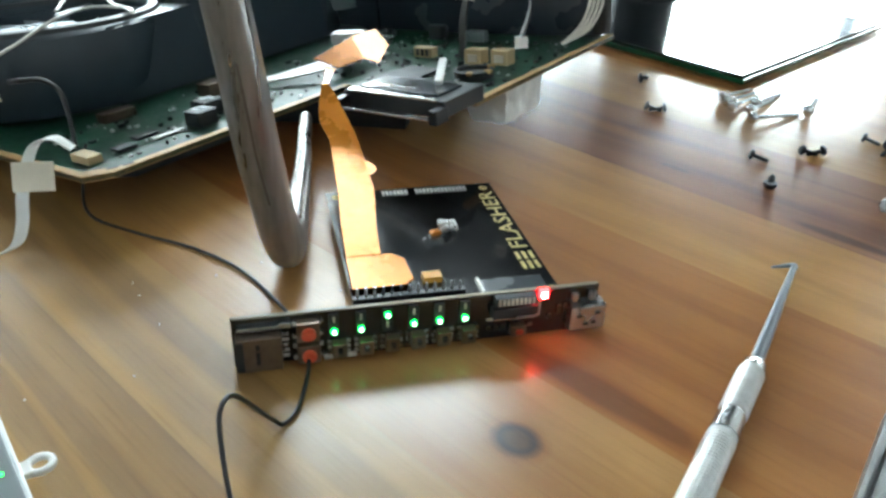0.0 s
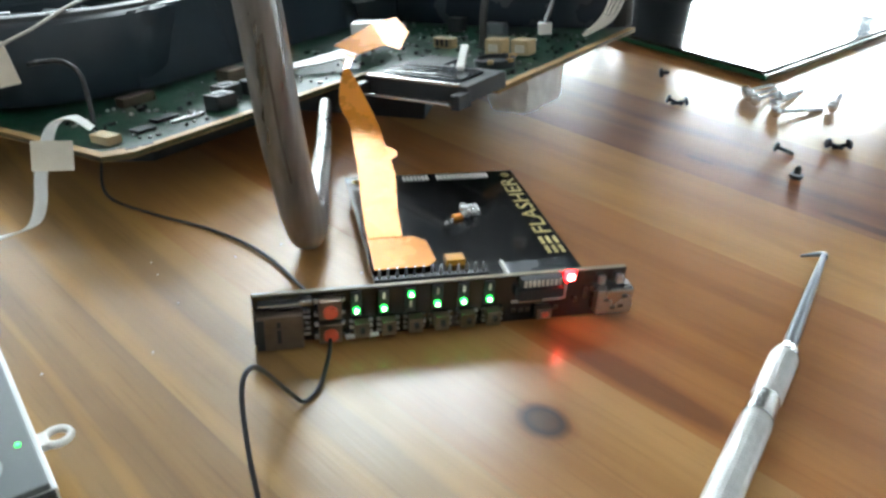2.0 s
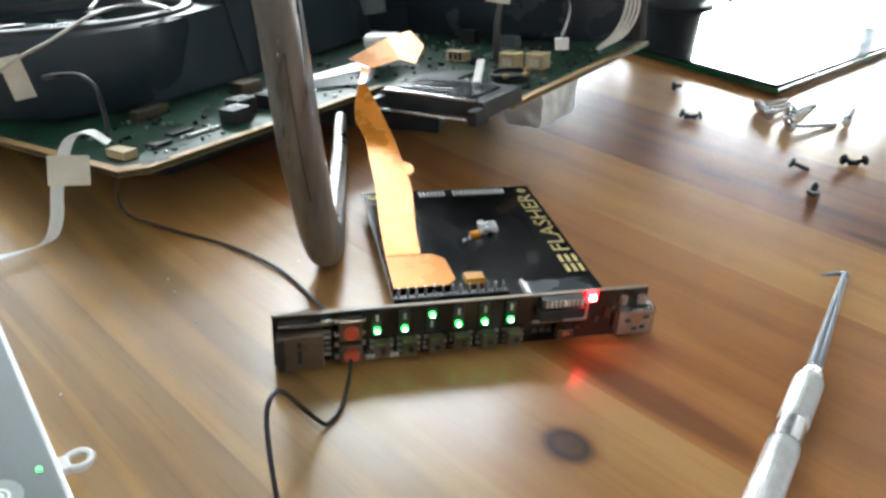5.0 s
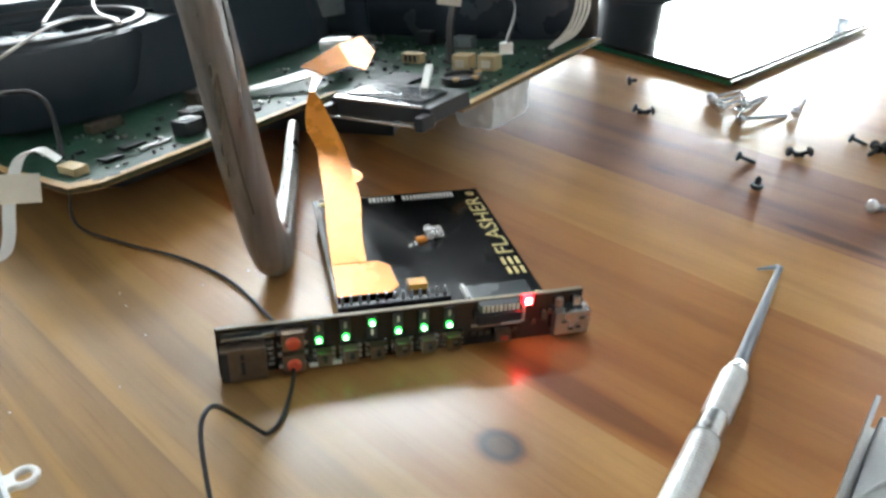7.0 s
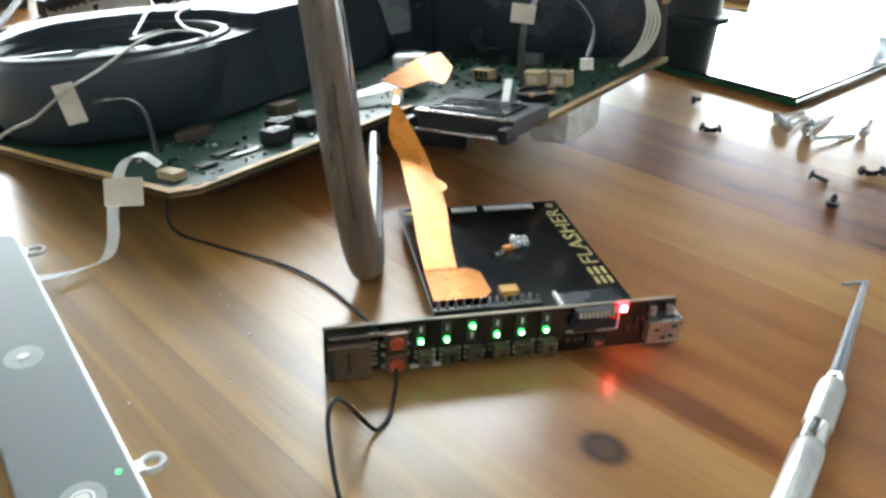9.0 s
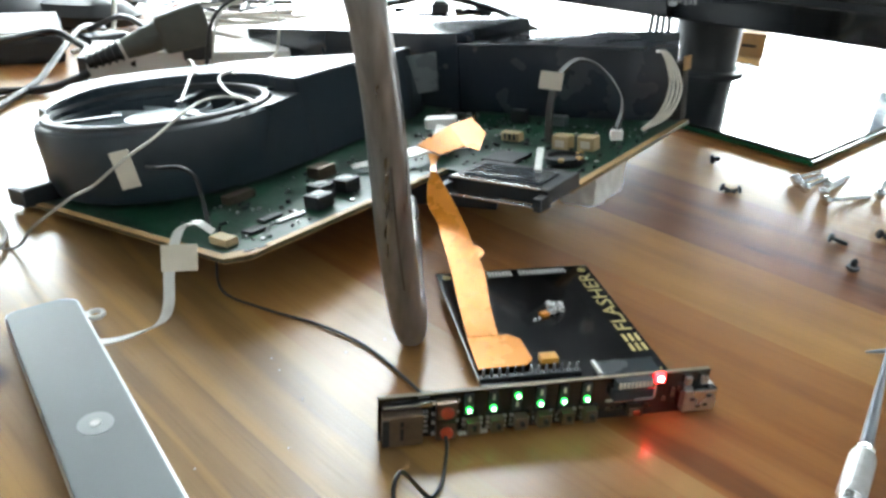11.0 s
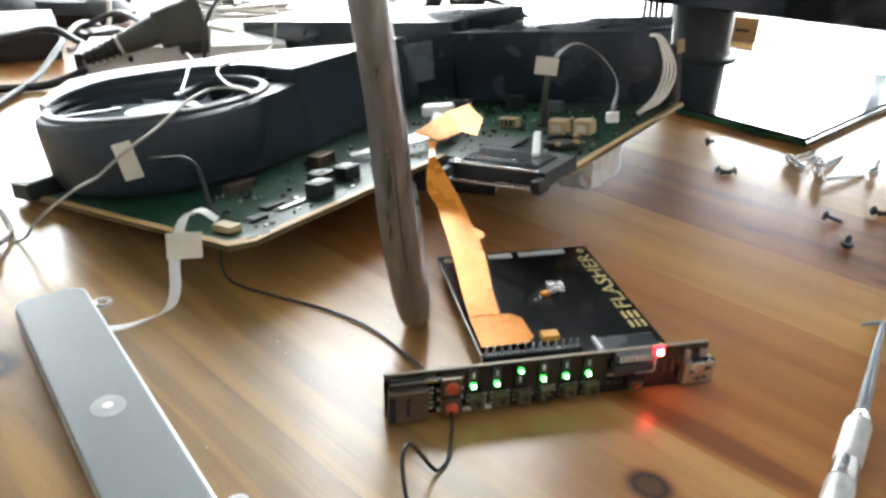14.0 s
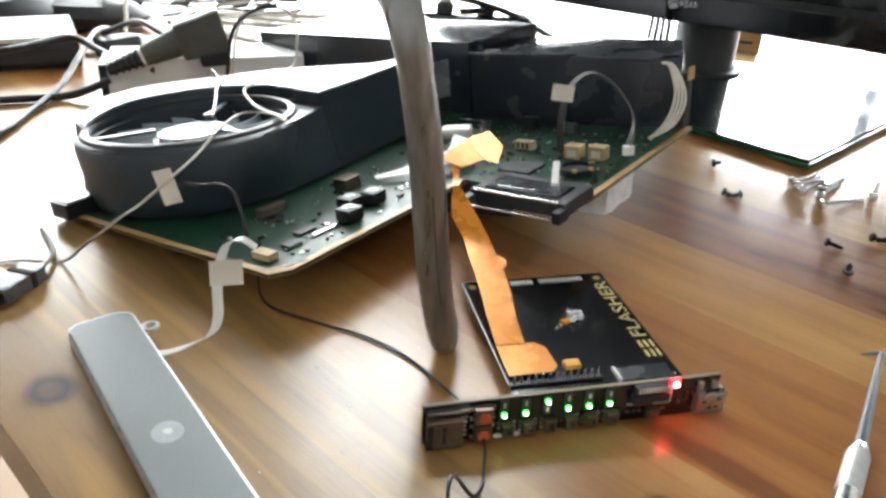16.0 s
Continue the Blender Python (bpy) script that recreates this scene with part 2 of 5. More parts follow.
WHITE_PRINT = mat("white_print", (0.7, 0.7, 0.68), 0.5, var=0)
RED_PRINT = mat("red_marking", (0.4, 0.05, 0.03), 0.5, var=0)
GLASS_EDGE = mat("green_glass_edge", (0.008, 0.075, 0.04), 0.15, var=0.2, scale=80, coat=0.5)
SKY_GLOW = mat("bright_sky", (1, 1, 1), 1.0, var=0, emit=(0.85, 0.95, 1.0), strength=15.6)

for m, s in ((ORANGE, 0.38), (GREEN_PCB, 0.3)):
    m.node_tree.nodes["Principled BSDF"].inputs["Specular IOR Level"].default_value = s


# ---- mesh helpers ----
def part(name, bm, material, parent=None, label="", smooth=False):
    me = bpy.data.meshes.new(name)
    bmesh.ops.recalc_face_normals(bm, faces=bm.faces)
    bm.to_mesh(me)
    bm.free()
    me.materials.append(material)
    if smooth:
        for p in me.polygons:
            p.use_smooth = True
        me.set_sharp_from_angle(angle=radians(40))
    ob = new(name, me)
    if parent:
        ob.parent = parent
    if label:
        ob["label"] = label
    return ob


def thing(name, label, category, m=None, group=""):
    ob = new(name)
    ob.empty_display_size = 0.01
    ob.matrix_basis = m or Matrix()
    return tagged(ob, label, category, group)


def box(size, at=(0, 0, 0), bevel=0.0, rot=None, bm=None, seg=2):
    out = bm or bmesh.new()
    tmp = bmesh.new()
    bmesh.ops.create_cube(tmp, size=1)
    bmesh.ops.scale(tmp, vec=size, verts=tmp.verts)
    if bevel:
        bmesh.ops.bevel(tmp, geom=tmp.edges[:], offset=bevel, segments=seg, profile=0.7, affect="EDGES")
    bmesh.ops.transform(tmp, matrix=Matrix.Translation(at) @ (rot or Matrix()), verts=tmp.verts)
    me = bpy.data.meshes.new("tmp")
    tmp.to_mesh(me)
    tmp.free()
    out.from_mesh(me)
    bpy.data.meshes.remove(me)
    return out


def cyl(r, h, at=(0, 0, 0), r2=None, seg=24, rot=None, bm=None, bevel=0.0):
    out = bm or bmesh.new()
    tmp = bmesh.new()
    bmesh.ops.create_cone(tmp, cap_ends=True, segments=seg, radius1=r, radius2=r if r2 is None else r2, depth=h)
    if bevel:
        bmesh.ops.bevel(tmp, geom=[e for e in tmp.edges if len([f for f in e.link_faces if len(f.verts) > 4]) == 1], offset=bevel, segments=2, affect="EDGES")
    bmesh.ops.transform(tmp, matrix=Matrix.Translation(at) @ (rot or Matrix()), verts=tmp.verts)
    me = bpy.data.meshes.new("tmp")
    tmp.to_mesh(me)
    tmp.free()
    out.from_mesh(me)
    bpy.data.meshes.remove(me)
    return out


def prism(outline, z0, z1, bevel=0.0, bm=None):
    out = bm or bmesh.new()
    tmp = bmesh.new()
    vs = [tmp.verts.new((x, y, z0)) for x, y in outline]
    f = tmp.faces.new(vs)
    ex = bmesh.ops.extrude_face_region(tmp, geom=[f])
    up = [v for v in ex["geom"] if isinstance(v, bmesh.types.BMVert)]
    for v in up:
        v.co.z = z1
    bmesh.ops.recalc_face_normals(tmp, faces=tmp.faces)
    if bevel:
        bmesh.ops.bevel(tmp, geom=tmp.edges[:], offset=bevel, segments=2, profile=0.7, affect="EDGES")
    me = bpy.data.meshes.new("tmp")
    tmp.to_mesh(me)
    tmp.free()
    out.from_mesh(me)
    bpy.data.meshes.remove(me)
    return out


def smooth_line(points, steps=6):
    """Catmull-Rom through the points."""
    p = [Vector(q) for q in points]
    p = [2 * p[0] - p[1]] + p + [2 * p[-1] - p[-2]]
    out = []
    for i in range(1, len(p) - 2):
        for s in range(steps):
            t = s / steps
            a, b, c, d = p[i - 1], p[i], p[i + 1], p[i + 2]
            out.append(0.5 * (2 * b + (c - a) * t + (2 * a - 5 * b + 4 * c - d) * t * t + (3 * b - a - 3 * c + d) * t ** 3))
    out.append(p[-2])
    return out


def tube(points, r, seg=8, steps=6, bm=None, radii=None, side=None, flat=1.0, power=1.0):
    """A round or flattened cord along a smooth line; side: the direction of its width."""
    line = smooth_line(points, steps) if steps > 1 else [Vector(q) for q in points]
    out = bm or bmesh.new()
    rings = []
    up = None
    for i, q in enumerate(line):
        d = (line[min(i + 1, len(line) - 1)] - line[max(i - 1, 0)]).normalized()
        if side is not None:
            x = Vector(side)
            x = (x - d * x.dot(d)).normalized()
        else:
            if up is None:
                up = Vector((0, 0, 1)) if abs(d.z) < 0.9 else Vector((1, 0, 0))
            x = (up - d * up.dot(d)).normalized()
            up = x
        y = d.cross(x)
        k = r if radii is None else np.interp(i / (len(line) - 1), np.linspace(0, 1, len(radii)), radii)
        rings.append([out.verts.new(q + x * k * math.copysign(abs(math.cos(a)) ** power, math.cos(a)) + y * k * flat * math.copysign(abs(math.sin(a)) ** power, math.sin(a))) for a in np.linspace(0, 2 * math.pi, seg, endpoint=False)])
    for a, b in zip(rings, rings[1:]):
        for j in range(seg):
            out.faces.new((a[j], a[(j + 1) % seg], b[(j + 1) % seg], b[j]))
    out.faces.new(rings[0][::-1])
    out.faces.new(rings[-1])
    return out


def strip(pairs, thick, steps=6):
    """A flat band through pairs of left and right edge points, with a thickness."""
    left, right = smooth_line([a for a, _ in pairs], steps), smooth_line([b for _, b in pairs], steps)
    bm = bmesh.new()
    rows = []
    for i, (a, b) in enumerate(zip(left, right)):
        d = left[min(i + 1, len(left) - 1)] + right[min(i + 1, len(left) - 1)] - left[max(i - 1, 0)] - right[max(i - 1, 0)]
        n = d.cross(b - a)
        n = n.normalized() * thick / 2 if n.length > 0 else Vector((0, 0, thick / 2))
        m = (a + b) / 2
        rows.append([bm.verts.new(v) for v in (a - n, m - n, b - n, b + n, m + n, a + n)])
    for p, q in zip(rows, rows[1:]):
        for j in range(6):
            bm.faces.new((p[j], p[(j + 1) % 6], q[(j + 1) % 6], q[j]))
    bm.faces.new(rows[0][::-1])
    bm.faces.new(rows[-1])
    return bm


def lathe(profile, seg=32, bm=None):
    out = bm or bmesh.new()
    rings = [[out.verts.new((r * math.cos(a), r * math.sin(a), z)) for a in np.linspace(0, 2 * math.pi, seg, endpoint=False)] for r, z in profile]
    for a, b in zip(rings, rings[1:]):
        for j in range(seg):
            out.faces.new((a[j], a[(j + 1) % seg], b[(j + 1) % seg], b[j]))
    out.faces.new(rings[0][::-1])
    out.faces.new(rings[-1])
    return out


def turn(axis, deg):
    return Matrix.Rotation(radians(deg), 4, axis)


def setting(ob, label, category):
    return tagged(ob, label, category, kind="structure")


# ---- the room ----
RX0, RX1, RY0, RY1, RZ0, RZ1 = -1.7, 2.0, -1.6, 1.6, -0.74, 2.15
W0, W1, WZ0, WZ1 = -0.95, 1.9, -0.35, 1.88
T0, T1, WZL = -0.08, 0.82, 0.80
setting(part("floor", box((RX1 - RX0 + 0.4, RY1 - RY0 + 0.4, 0.05), ((RX0 + RX1) / 2, (RY0 + RY1) / 2, RZ0 - 0.025)), FLOORING), "dark laminate floor below the table", "floor")
setting(part("ceiling", box((RX1 - RX0 + 0.4, RY1 - RY0 + 0.4, 0.1), ((RX0 + RX1) / 2, (RY0 + RY1) / 2, RZ1 + 0.05)), WALL_PAINT), "plain pale painted ceiling", "ceiling")
for nm, sz, at in (("wall_west", (0.15, RY1 - RY0, RZ1 - RZ0), (RX0 - 0.075, (RY0 + RY1) / 2, (RZ0 + RZ1) / 2)),
                   ("wall_south", (RX1 - RX0, 0.15, RZ1 - RZ0), ((RX0 + RX1) / 2, RY0 - 0.075, (RZ0 + RZ1) / 2))):
    setting(part(nm, box(sz, at), WALL_PAINT), "plain pale painted wall", "wall")
bm = bmesh.new()
box((W0 - RX0, 0.15, RZ1 - RZ0), ((W0 + RX0) / 2, RY1 + 0.075, (RZ0 + RZ1) / 2), bm=bm)
box((RX1 - W1, 0.15, RZ1 - RZ0), ((W1 + RX1) / 2, RY1 + 0.075, (RZ0 + RZ1) / 2), bm=bm)
box((W1 - W0, 0.15, WZ0 - RZ0), ((W0 + W1) / 2, RY1 + 0.075, (RZ0 + WZ0) / 2), bm=bm)
box((T1 - T0, 0.15, RZ1 - WZ1), ((T0 + T1) / 2, RY1 + 0.075, (RZ1 + WZ1) / 2), bm=bm)
box((T0 - W0, 0.15, RZ1 - WZL), ((W0 + T0) / 2, RY1 + 0.075, (RZ1 + WZL) / 2), bm=bm)
box((W1 - T1, 0.15, RZ1 - WZL), ((W1 + T1) / 2, RY1 + 0.075, (RZ1 + WZL) / 2), bm=bm)
# unseen band across the opening, added to darken the table's reflection near the console
box((T1 - T0, 0.15, 0.20), ((T0 + T1) / 2, RY1 + 0.075, WZL + 0.10), bm=bm)
setting(part("wall_north", bm, WALL_PAINT), "pale painted wall round a wide window", "wall")
win = setting(thing("window_1", "wide bright window with white frame", "window"), "wide bright window with white frame", "window")
for x in (W0 + 0.025, W1 - 0.025):
    part("window_frame", box((0.05, 0.06, WZL - WZ0 - 0.006), (x + (0.003 if x < 0 else -0.003), RY1 + 0.07, (WZ0 + WZL) / 2), 0.004), WHITE, win)
part("window_frame", box((W1 - W0 - 0.12, 0.055, 0.05), ((W0 + W1) / 2, RY1 + 0.07, WZ0 + 0.028), 0.004), WHITE, win)
for x in (T0 + 0.028, T1 - 0.028):
    part("window_frame", box((0.05, 0.06, WZ1 - WZL - 0.206), (x, RY1 + 0.07, (WZL + 0.20 + WZ1) / 2), 0.004), WHITE, win)
E0, E1 = 1.1, 1.5
bm = bmesh.new()
box((0.15, E0 - RY0, RZ1 - RZ0), (RX1 + 0.075, (E0 + RY0) / 2, (RZ0 + RZ1) / 2), bm=bm)
box((0.15, RY1 - E1, RZ1 - RZ0), (RX1 + 0.075, (E1 + RY1) / 2, (RZ0 + RZ1) / 2), bm=bm)
box((0.15, E1 - E0, WZ0 - RZ0), (RX1 + 0.075, (E0 + E1) / 2, (RZ0 + WZ0) / 2), bm=bm)
box((0.15, E1 - E0, RZ1 - WZL), (RX1 + 0.075, (E0 + E1) / 2, (RZ1 + WZL) / 2), bm=bm)
setting(part("wall_east", bm, WALL_PAINT), "pale painted wall round a window", "wall")
win2 = setting(thing("window_2", "bright side window with white frame", "window"), "bright side window with white frame", "window")
for y in (E0 + 0.028, E1 - 0.028):
    part("window_frame", box((0.06, 0.05, WZL - WZ0 - 0.006), (RX1 + 0.07, y, (WZ0 + WZL) / 2), 0.004), WHITE, win2)
setting(part("backdrop", box((0.02, 3.2, 4.8), (RX1 + 0.6, 1.0, 1.2)), SKY_GLOW), "blank white overcast daylight outside the side window", "sky")
setting(part("backdrop", box((5.2, 0.02, 4.8), (-0.2, RY1 + 0.9, 1.2)), SKY_GLOW), "blank white overcast daylight outside the window", "sky")

# ---- table: boards run along local x ----
SEAMS = (-0.0985, -0.0265, 0.0125, 0.0600, 0.1050, 0.152, 0.2090, 0.285, 0.36, 0.43, 0.505, 0.575, 0.65, 0.72, 0.80, 0.87, 0.95)
TONES = (OLIVE, OLIVE, TANWOOD, REDWOOD, REDWOOD, YELLOWWOOD, PLUMWOOD, TANWOOD, REDWOOD, YELLOWWOOD, PLUMWOOD, TANWOOD, OLIVE, REDWOOD, YELLOWWOOD, TANWOOD)
table = thing("table", "lacquered brown pine table with a glossy worn top", "table", TABLE)
for a, b in zip(SEAMS, SEAMS[1:]):
    bm = box((2.3, b - a, 0.027), (-0.12, (a + b) / 2, -0.0135))
    part("plank", bm, TONES[SEAMS.index(a)], table)
part("apron", box((2.1, 0.02, 0.08), (-0.12, -0.06, -0.0672), 0.002), WOOD, table)
for x in (-1.1, 0.9):
    for y in (-0.03, 0.88):
        part("leg", box((0.06, 0.06, 0.7128), (x, y, -0.3836), 0.004), WOOD, table)

# ---- flasher board with its switch panel ----
flasher = thing("flasher_board", "black circuit board with switch panel, lit green and red", "circuit board")
part("main_board", box((0.0675, 0.0915, 0.0016), (0.0698, 0.0473, 0.0062), 0.0003), BLACK_PCB, flasher)
part("lower_board", box((0.064, 0.088, 0.0016), (0.0703, 0.0465, 0.0012), 0.0003), BLACK_PCB, flasher)
for x, y in ((0.040, 0.009), (0.100, 0.009), (0.040, 0.087), (0.100, 0.087)):
    part("spacer", cyl(0.002, 0.0034, (x, y, 0.0037), seg=12), SOFT_BLACK, flasher)
panel = part("front_panel", box((0.110, 0.0016, 0.0160), (0.055, 0.0008, 0.0084), 0.0002), BLACK_PCB, flasher)
part("panel_edge", box((0.1094, 0.0014, 0.0003), (0.055, 0.0008, 0.01655), 0.0001), EDGE_TAN, panel, "bare tan fibreglass edge")
# card slot
slot = part("card_slot", box((0.0125, 0.004, 0.0112), (0.0072, -0.0021, 0.0066), 0.0005), BROWN_METAL, flasher, "dull metal card slot")
part("slot_mouth", box((0.0022, 0.0008, 0.0098), (0.0019, -0.0043, 0.0066), 0.0003), SOFT_BLACK, slot)
for x, z0, z1 in ((0.0068, 0.0035, 0.0078), (0.0068, 0.0086, 0.0104)):
    part("slot_window", box((0.0011, 0.0004, z1 - z0), (x, -0.0042, (z0 + z1) / 2)), SOFT_BLACK, slot)
part("slot_rail", box((0.0118, 0.0012, 0.0009), (0.0075, -0.0008, 0.0137), 0.0002), SILVER, slot)
part("slot_lip", box((0.0035, 0.0016, 0.0016), (0.0145, -0.0010, 0.0142), 0.0003), SILVER, slot)
for k in range(5):
    part("slot_pin", box((0.0018, 0.0008, 0.0005), (0.0146, -0.0004, 0.003 + 0.0019 * k)), TIN, slot)
# push buttons
for z in (0.0117, 0.0040):
    b = part("push_button", box((0.0064, 0.0030, 0.0062), (0.0209, -0.0015, z), 0.0004), BROWN_METAL, flasher, "square metal switch with round red cap")
    part("button_cap", cyl(0.0021, 0.0016, (0.0209, -0.0037, z), seg=20, rot=turn("X", 90), bevel=0.0004), RED_BUTTON, b, "round red cap", True)
    for s in (-1, 1):
        for dz in (-0.0021, 0.0021):
            part("terminal", box((0.0012, 0.0010, 0.0010), (0.0209 + s * 0.0037, -0.0006, z + dz), 0.0002), TIN, b)
# lights and slide switches
for k in range(6):
    x = 0.0283 + 0.00775 * k
    up = k == 2
    body = part("light_window", box((0.0030, 0.0008, 0.0080), (x, -0.0005, 0.0118), 0.0002), SOFT_BLACK, flasher)
    part("led", cyl(0.00098, 0.0010, (x, -0.0012, 0.0140 if up else 0.0101), seg=14, rot=turn("X", 90), bevel=0.0002), GREEN_LED, body, "glowing green light", True)
    part("led_core", cyl(0.0005, 0.0004, (x, -0.0019, 0.0140 if up else 0.0101), seg=12, rot=turn("X", 90)), LED_CORE, body)
    part("tick_mark", box((0.0007, 0.0005, 0.0019), (x, -0.00105, 0.0106 if up else 0.0141)), PAPER, body, "pale printed tick")
    sw = part("slide_switch", box((0.0042, 0.0032, 0.0048), (x + 0.0014, -0.0017, 0.0042), 0.0004), BROWN_METAL, flasher, "small metal slide switch")
    part("slider", box((0.0013, 0.0016, 0.0014), (x + 0.0014, -0.0038, 0.0048), 0.0002), SOFT_BLACK, sw)
    for s in (-1, 1):
        for j in range(3):
            part("switch_pin", box((0.0011, 0.0009, 0.0007), (x + 0.0014 + s * 0.00275, -0.0005, 0.0022 + 0.0019 * j)), TIN, sw)
part("white_mark", box((0.0095, 0.0012, 0.0010), (0.0300, -0.0008, 0.0010), 0.0002), WHITE, flasher, "white smear of tape")
# display header and small card slot
hd = part("pin_header", box((0.0128, 0.0026, 0.0026), (0.0824, -0.0014, 0.0151), 0.0002), SOFT_BLACK, flasher)
for k in range(9):
    part("header_pin", box((0.0007, 0.0007, 0.0019), (0.0771 + 0.00133 * k, -0.0030, 0.0152)), PAPER, hd)
mc = part("small_card_slot", box((0.0140, 0.0026, 0.0032), (0.0822, -0.0014, 0.0111), 0.0003), SOFT_BLACK, flasher)
part("slot_trim", box((0.0135, 0.0006, 0.0005), (0.0822, -0.0029, 0.0093)), SILVER, mc)
part("trace_line", box((0.0170, 0.0004, 0.0006), (0.0828, -0.0002, 0.0076)), PAPER, flasher)
part("trace_line", box((0.0005, 0.0004, 0.0050), (0.0910, -0.0002, 0.0103)), PAPER, flasher)
rs = part("reset_switch", box((0.0050, 0.0026, 0.0036), (0.0843, -0.0013, 0.0038), 0.0005), BROWN_METAL, flasher)
part("switch_knob", box((0.0022, 0.0012, 0.0014), (0.0843, -0.0030, 0.0038), 0.0003), RED_BUTTON, rs)
for x in (0.0752, 0.0776, 0.0797, 0.0885):
    part("chip_resistor", box((0.0014, 0.0007, 0.0010), (x, -0.0004, 0.0045), 0.0001), BROWN_METAL, flasher)
for x, z in ((0.0975, 0.0098), (0.0975, 0.0079), (0.0996, 0.0100), (0.0945, 0.0067)):
    part("chip_resistor", box((0.0010, 0.0008, 0.0015), (x, -0.0005, z), 0.0001), BROWN_METAL, flasher)
part("red_led", box((0.0030, 0.0016, 0.0030), (0.0916, -0.0007, 0.0155), 0.0005), RED_LED, flasher, "glowing red light")
part("red_core", box((0.0017, 0.0006, 0.0017), (0.0916, -0.0016, 0.0154), 0.0003), RED_CORE, flasher)
usb = part("usb_socket", box((0.0118, 0.0062, 0.0084), (0.1065, 0.0002, 0.0062), 0.0008), SILVER, flasher, "silver socket shell")
part("socket_mouth", box((0.0003, 0.0048, 0.0062), (0.1125, 0.0002, 0.0062)), SOFT_BLACK, usb)
for x, z in ((0.1035, 0.0072), (0.1060, 0.0042), (0.1095, 0.0080), (0.1085, 0.0046)):
    part("spring_tab", box((0.0016, 0.0004, 0.0010), (x, -0.0031, z), 0.0001), SOFT_BLACK, usb)
for x in (0.1021, 0.1078):
    part("solder_tab", box((0.0022, 0.0014, 0.0030), (x, -0.0008, 0.0131), 0.0004), TIN, flasher)
# upper face of the board
for k in range(13):
    p = part("pin", cyl(0.0007, 0.0044, (0.0376 + 0.00275 * k, 0.0172, 0.0092), r2=0.0003, seg=10), TIN, flasher, smooth=True)
part("pin_strip", box((0.0362, 0.0022, 0.0012), (0.0542, 0.0172, 0.0076), 0.0002), SOFT_BLACK, flasher)
part("display_window", box((0.0210, 0.0080, 0.0040), (0.0872, 0.0130, 0.0091), 0.0006), SMOKY, flasher, "smoky clear plastic cover")
part("white_tab", box((0.0010, 0.0078, 0.0014), (0.0758, 0.0130, 0.0112), 0.0002), WHITE, flasher)
part("capacitor", box((0.0062, 0.0042, 0.0022), (0.0632, 0.0252, 0.0081), 0.0003), YELLOW, flasher, "yellow block capacitor")
for x0, cnt in ((0.0585, 7), (0.0720, 14)):
    for k in range(cnt):
        part("contact", box((0.0009, 0.0036, 0.0004), (x0 + 0.00152 * k, 0.0890, 0.00722)), WHITE_PRINT, flasher)
for x, y in ((0.0400, 0.0885), (0.0995, 0.0885)):
    bm = lathe([(0.0017, 0), (0.0017, 0.00015), (0.0011, 0.00015), (0.0010, 0)], 20)
    o = part("hole_ring", bm, GOLD, flasher)
    o.location = (x, y, 0.0070)
# gold lettering along the edge; the maker's sign before the word is two plain blocks
def lettering(text, height, length):
    """The word as a thin flat mesh, lower left corner at the origin, scaled to a height and a length."""
    cu = bpy.data.curves.new("lettering", "FONT")
    cu.body, cu.extrude, cu.resolution_u = text, 0.01, 2
    ob = new("lettering", cu)
    bpy.context.view_layer.update()
    me = bpy.data.meshes.new_from_object(ob.evaluated_get(bpy.context.evaluated_depsgraph_get()))
    bpy.data.objects.remove(ob)
    bm = bmesh.new()
    bm.from_mesh(me)
    lo = Vector([min(v.co[k] for v in bm.verts) for k in range(3)])
    hi = Vector([max(v.co[k] for v in bm.verts) for k in range(3)])
    for v in bm.verts:
        v.co = Vector(((v.co.x - lo.x) / (hi.x - lo.x) * length, (v.co.y - lo.y) / (hi.y - lo.y) * height, (v.co.z - lo.z) * 0.006))
    return bm


part("gold_word", lettering("FLASHER", 0.0062, 0.0445), GOLD, flasher, "gold printed lettering").matrix_basis = pose(0.1020, 0.0405, 0.00701, 0, 0, 90)
for y in (0.0265, 0.0327):
    sign = part("gold_sign", box((0.0013, 0.0048, 0.00012), (0.1014, y + 0.0024, 0.00707)), GOLD, flasher)
    for x in (0.0989, 0.0964):
        part("gold_bar", box((0.0013, 0.0048, 0.00012), (x, y + 0.0024, 0.00707)), GOLD, sign)
for x in (0.0965, 0.0990, 0.1012):
    part("gold_dot", cyl(0.0005, 0.0002, (x, 0.0150, 0.0071), seg=10), GOLD, flasher)
# lump of solder and flux beside the ribbon
bm = bmesh.new()
for k in range(16):
    a = k * 2.4
    r = 0.0014 * math.sqrt(k / 3)
    bmesh.ops.create_icosphere(bm, subdivisions=2, radius=0.0008 + 0.0007 * random.random(), matrix=Matrix.Translation((0.0760 + r * math.cos(a), 0.0560 + 0.7 * r * math.sin(a), 0.0078 + 0.0022 * random.random())))
part("solder_lump", bm, TIN, flasher, "rough grey lump of solder", True)
part("copper_chip", box((0.0040, 0.0022, 0.0016), (0.0715, 0.0545, 0.0077), 0.0003, turn("Z", 15)), ORANGE, flasher)
for x, y, s in ((0.0668, 0.0510, 0.0007), (0.0688, 0.0525, 0.0009), (0.0800, 0.0560, 0.0008)):
    bm = bmesh.new()
    bmesh.ops.create_icosphere(bm, subdivisions=2, radius=s, matrix=Matrix.Translation((x, y, 0.0073)))
    part("solder_bead", bm, TIN, flasher, smooth=True)
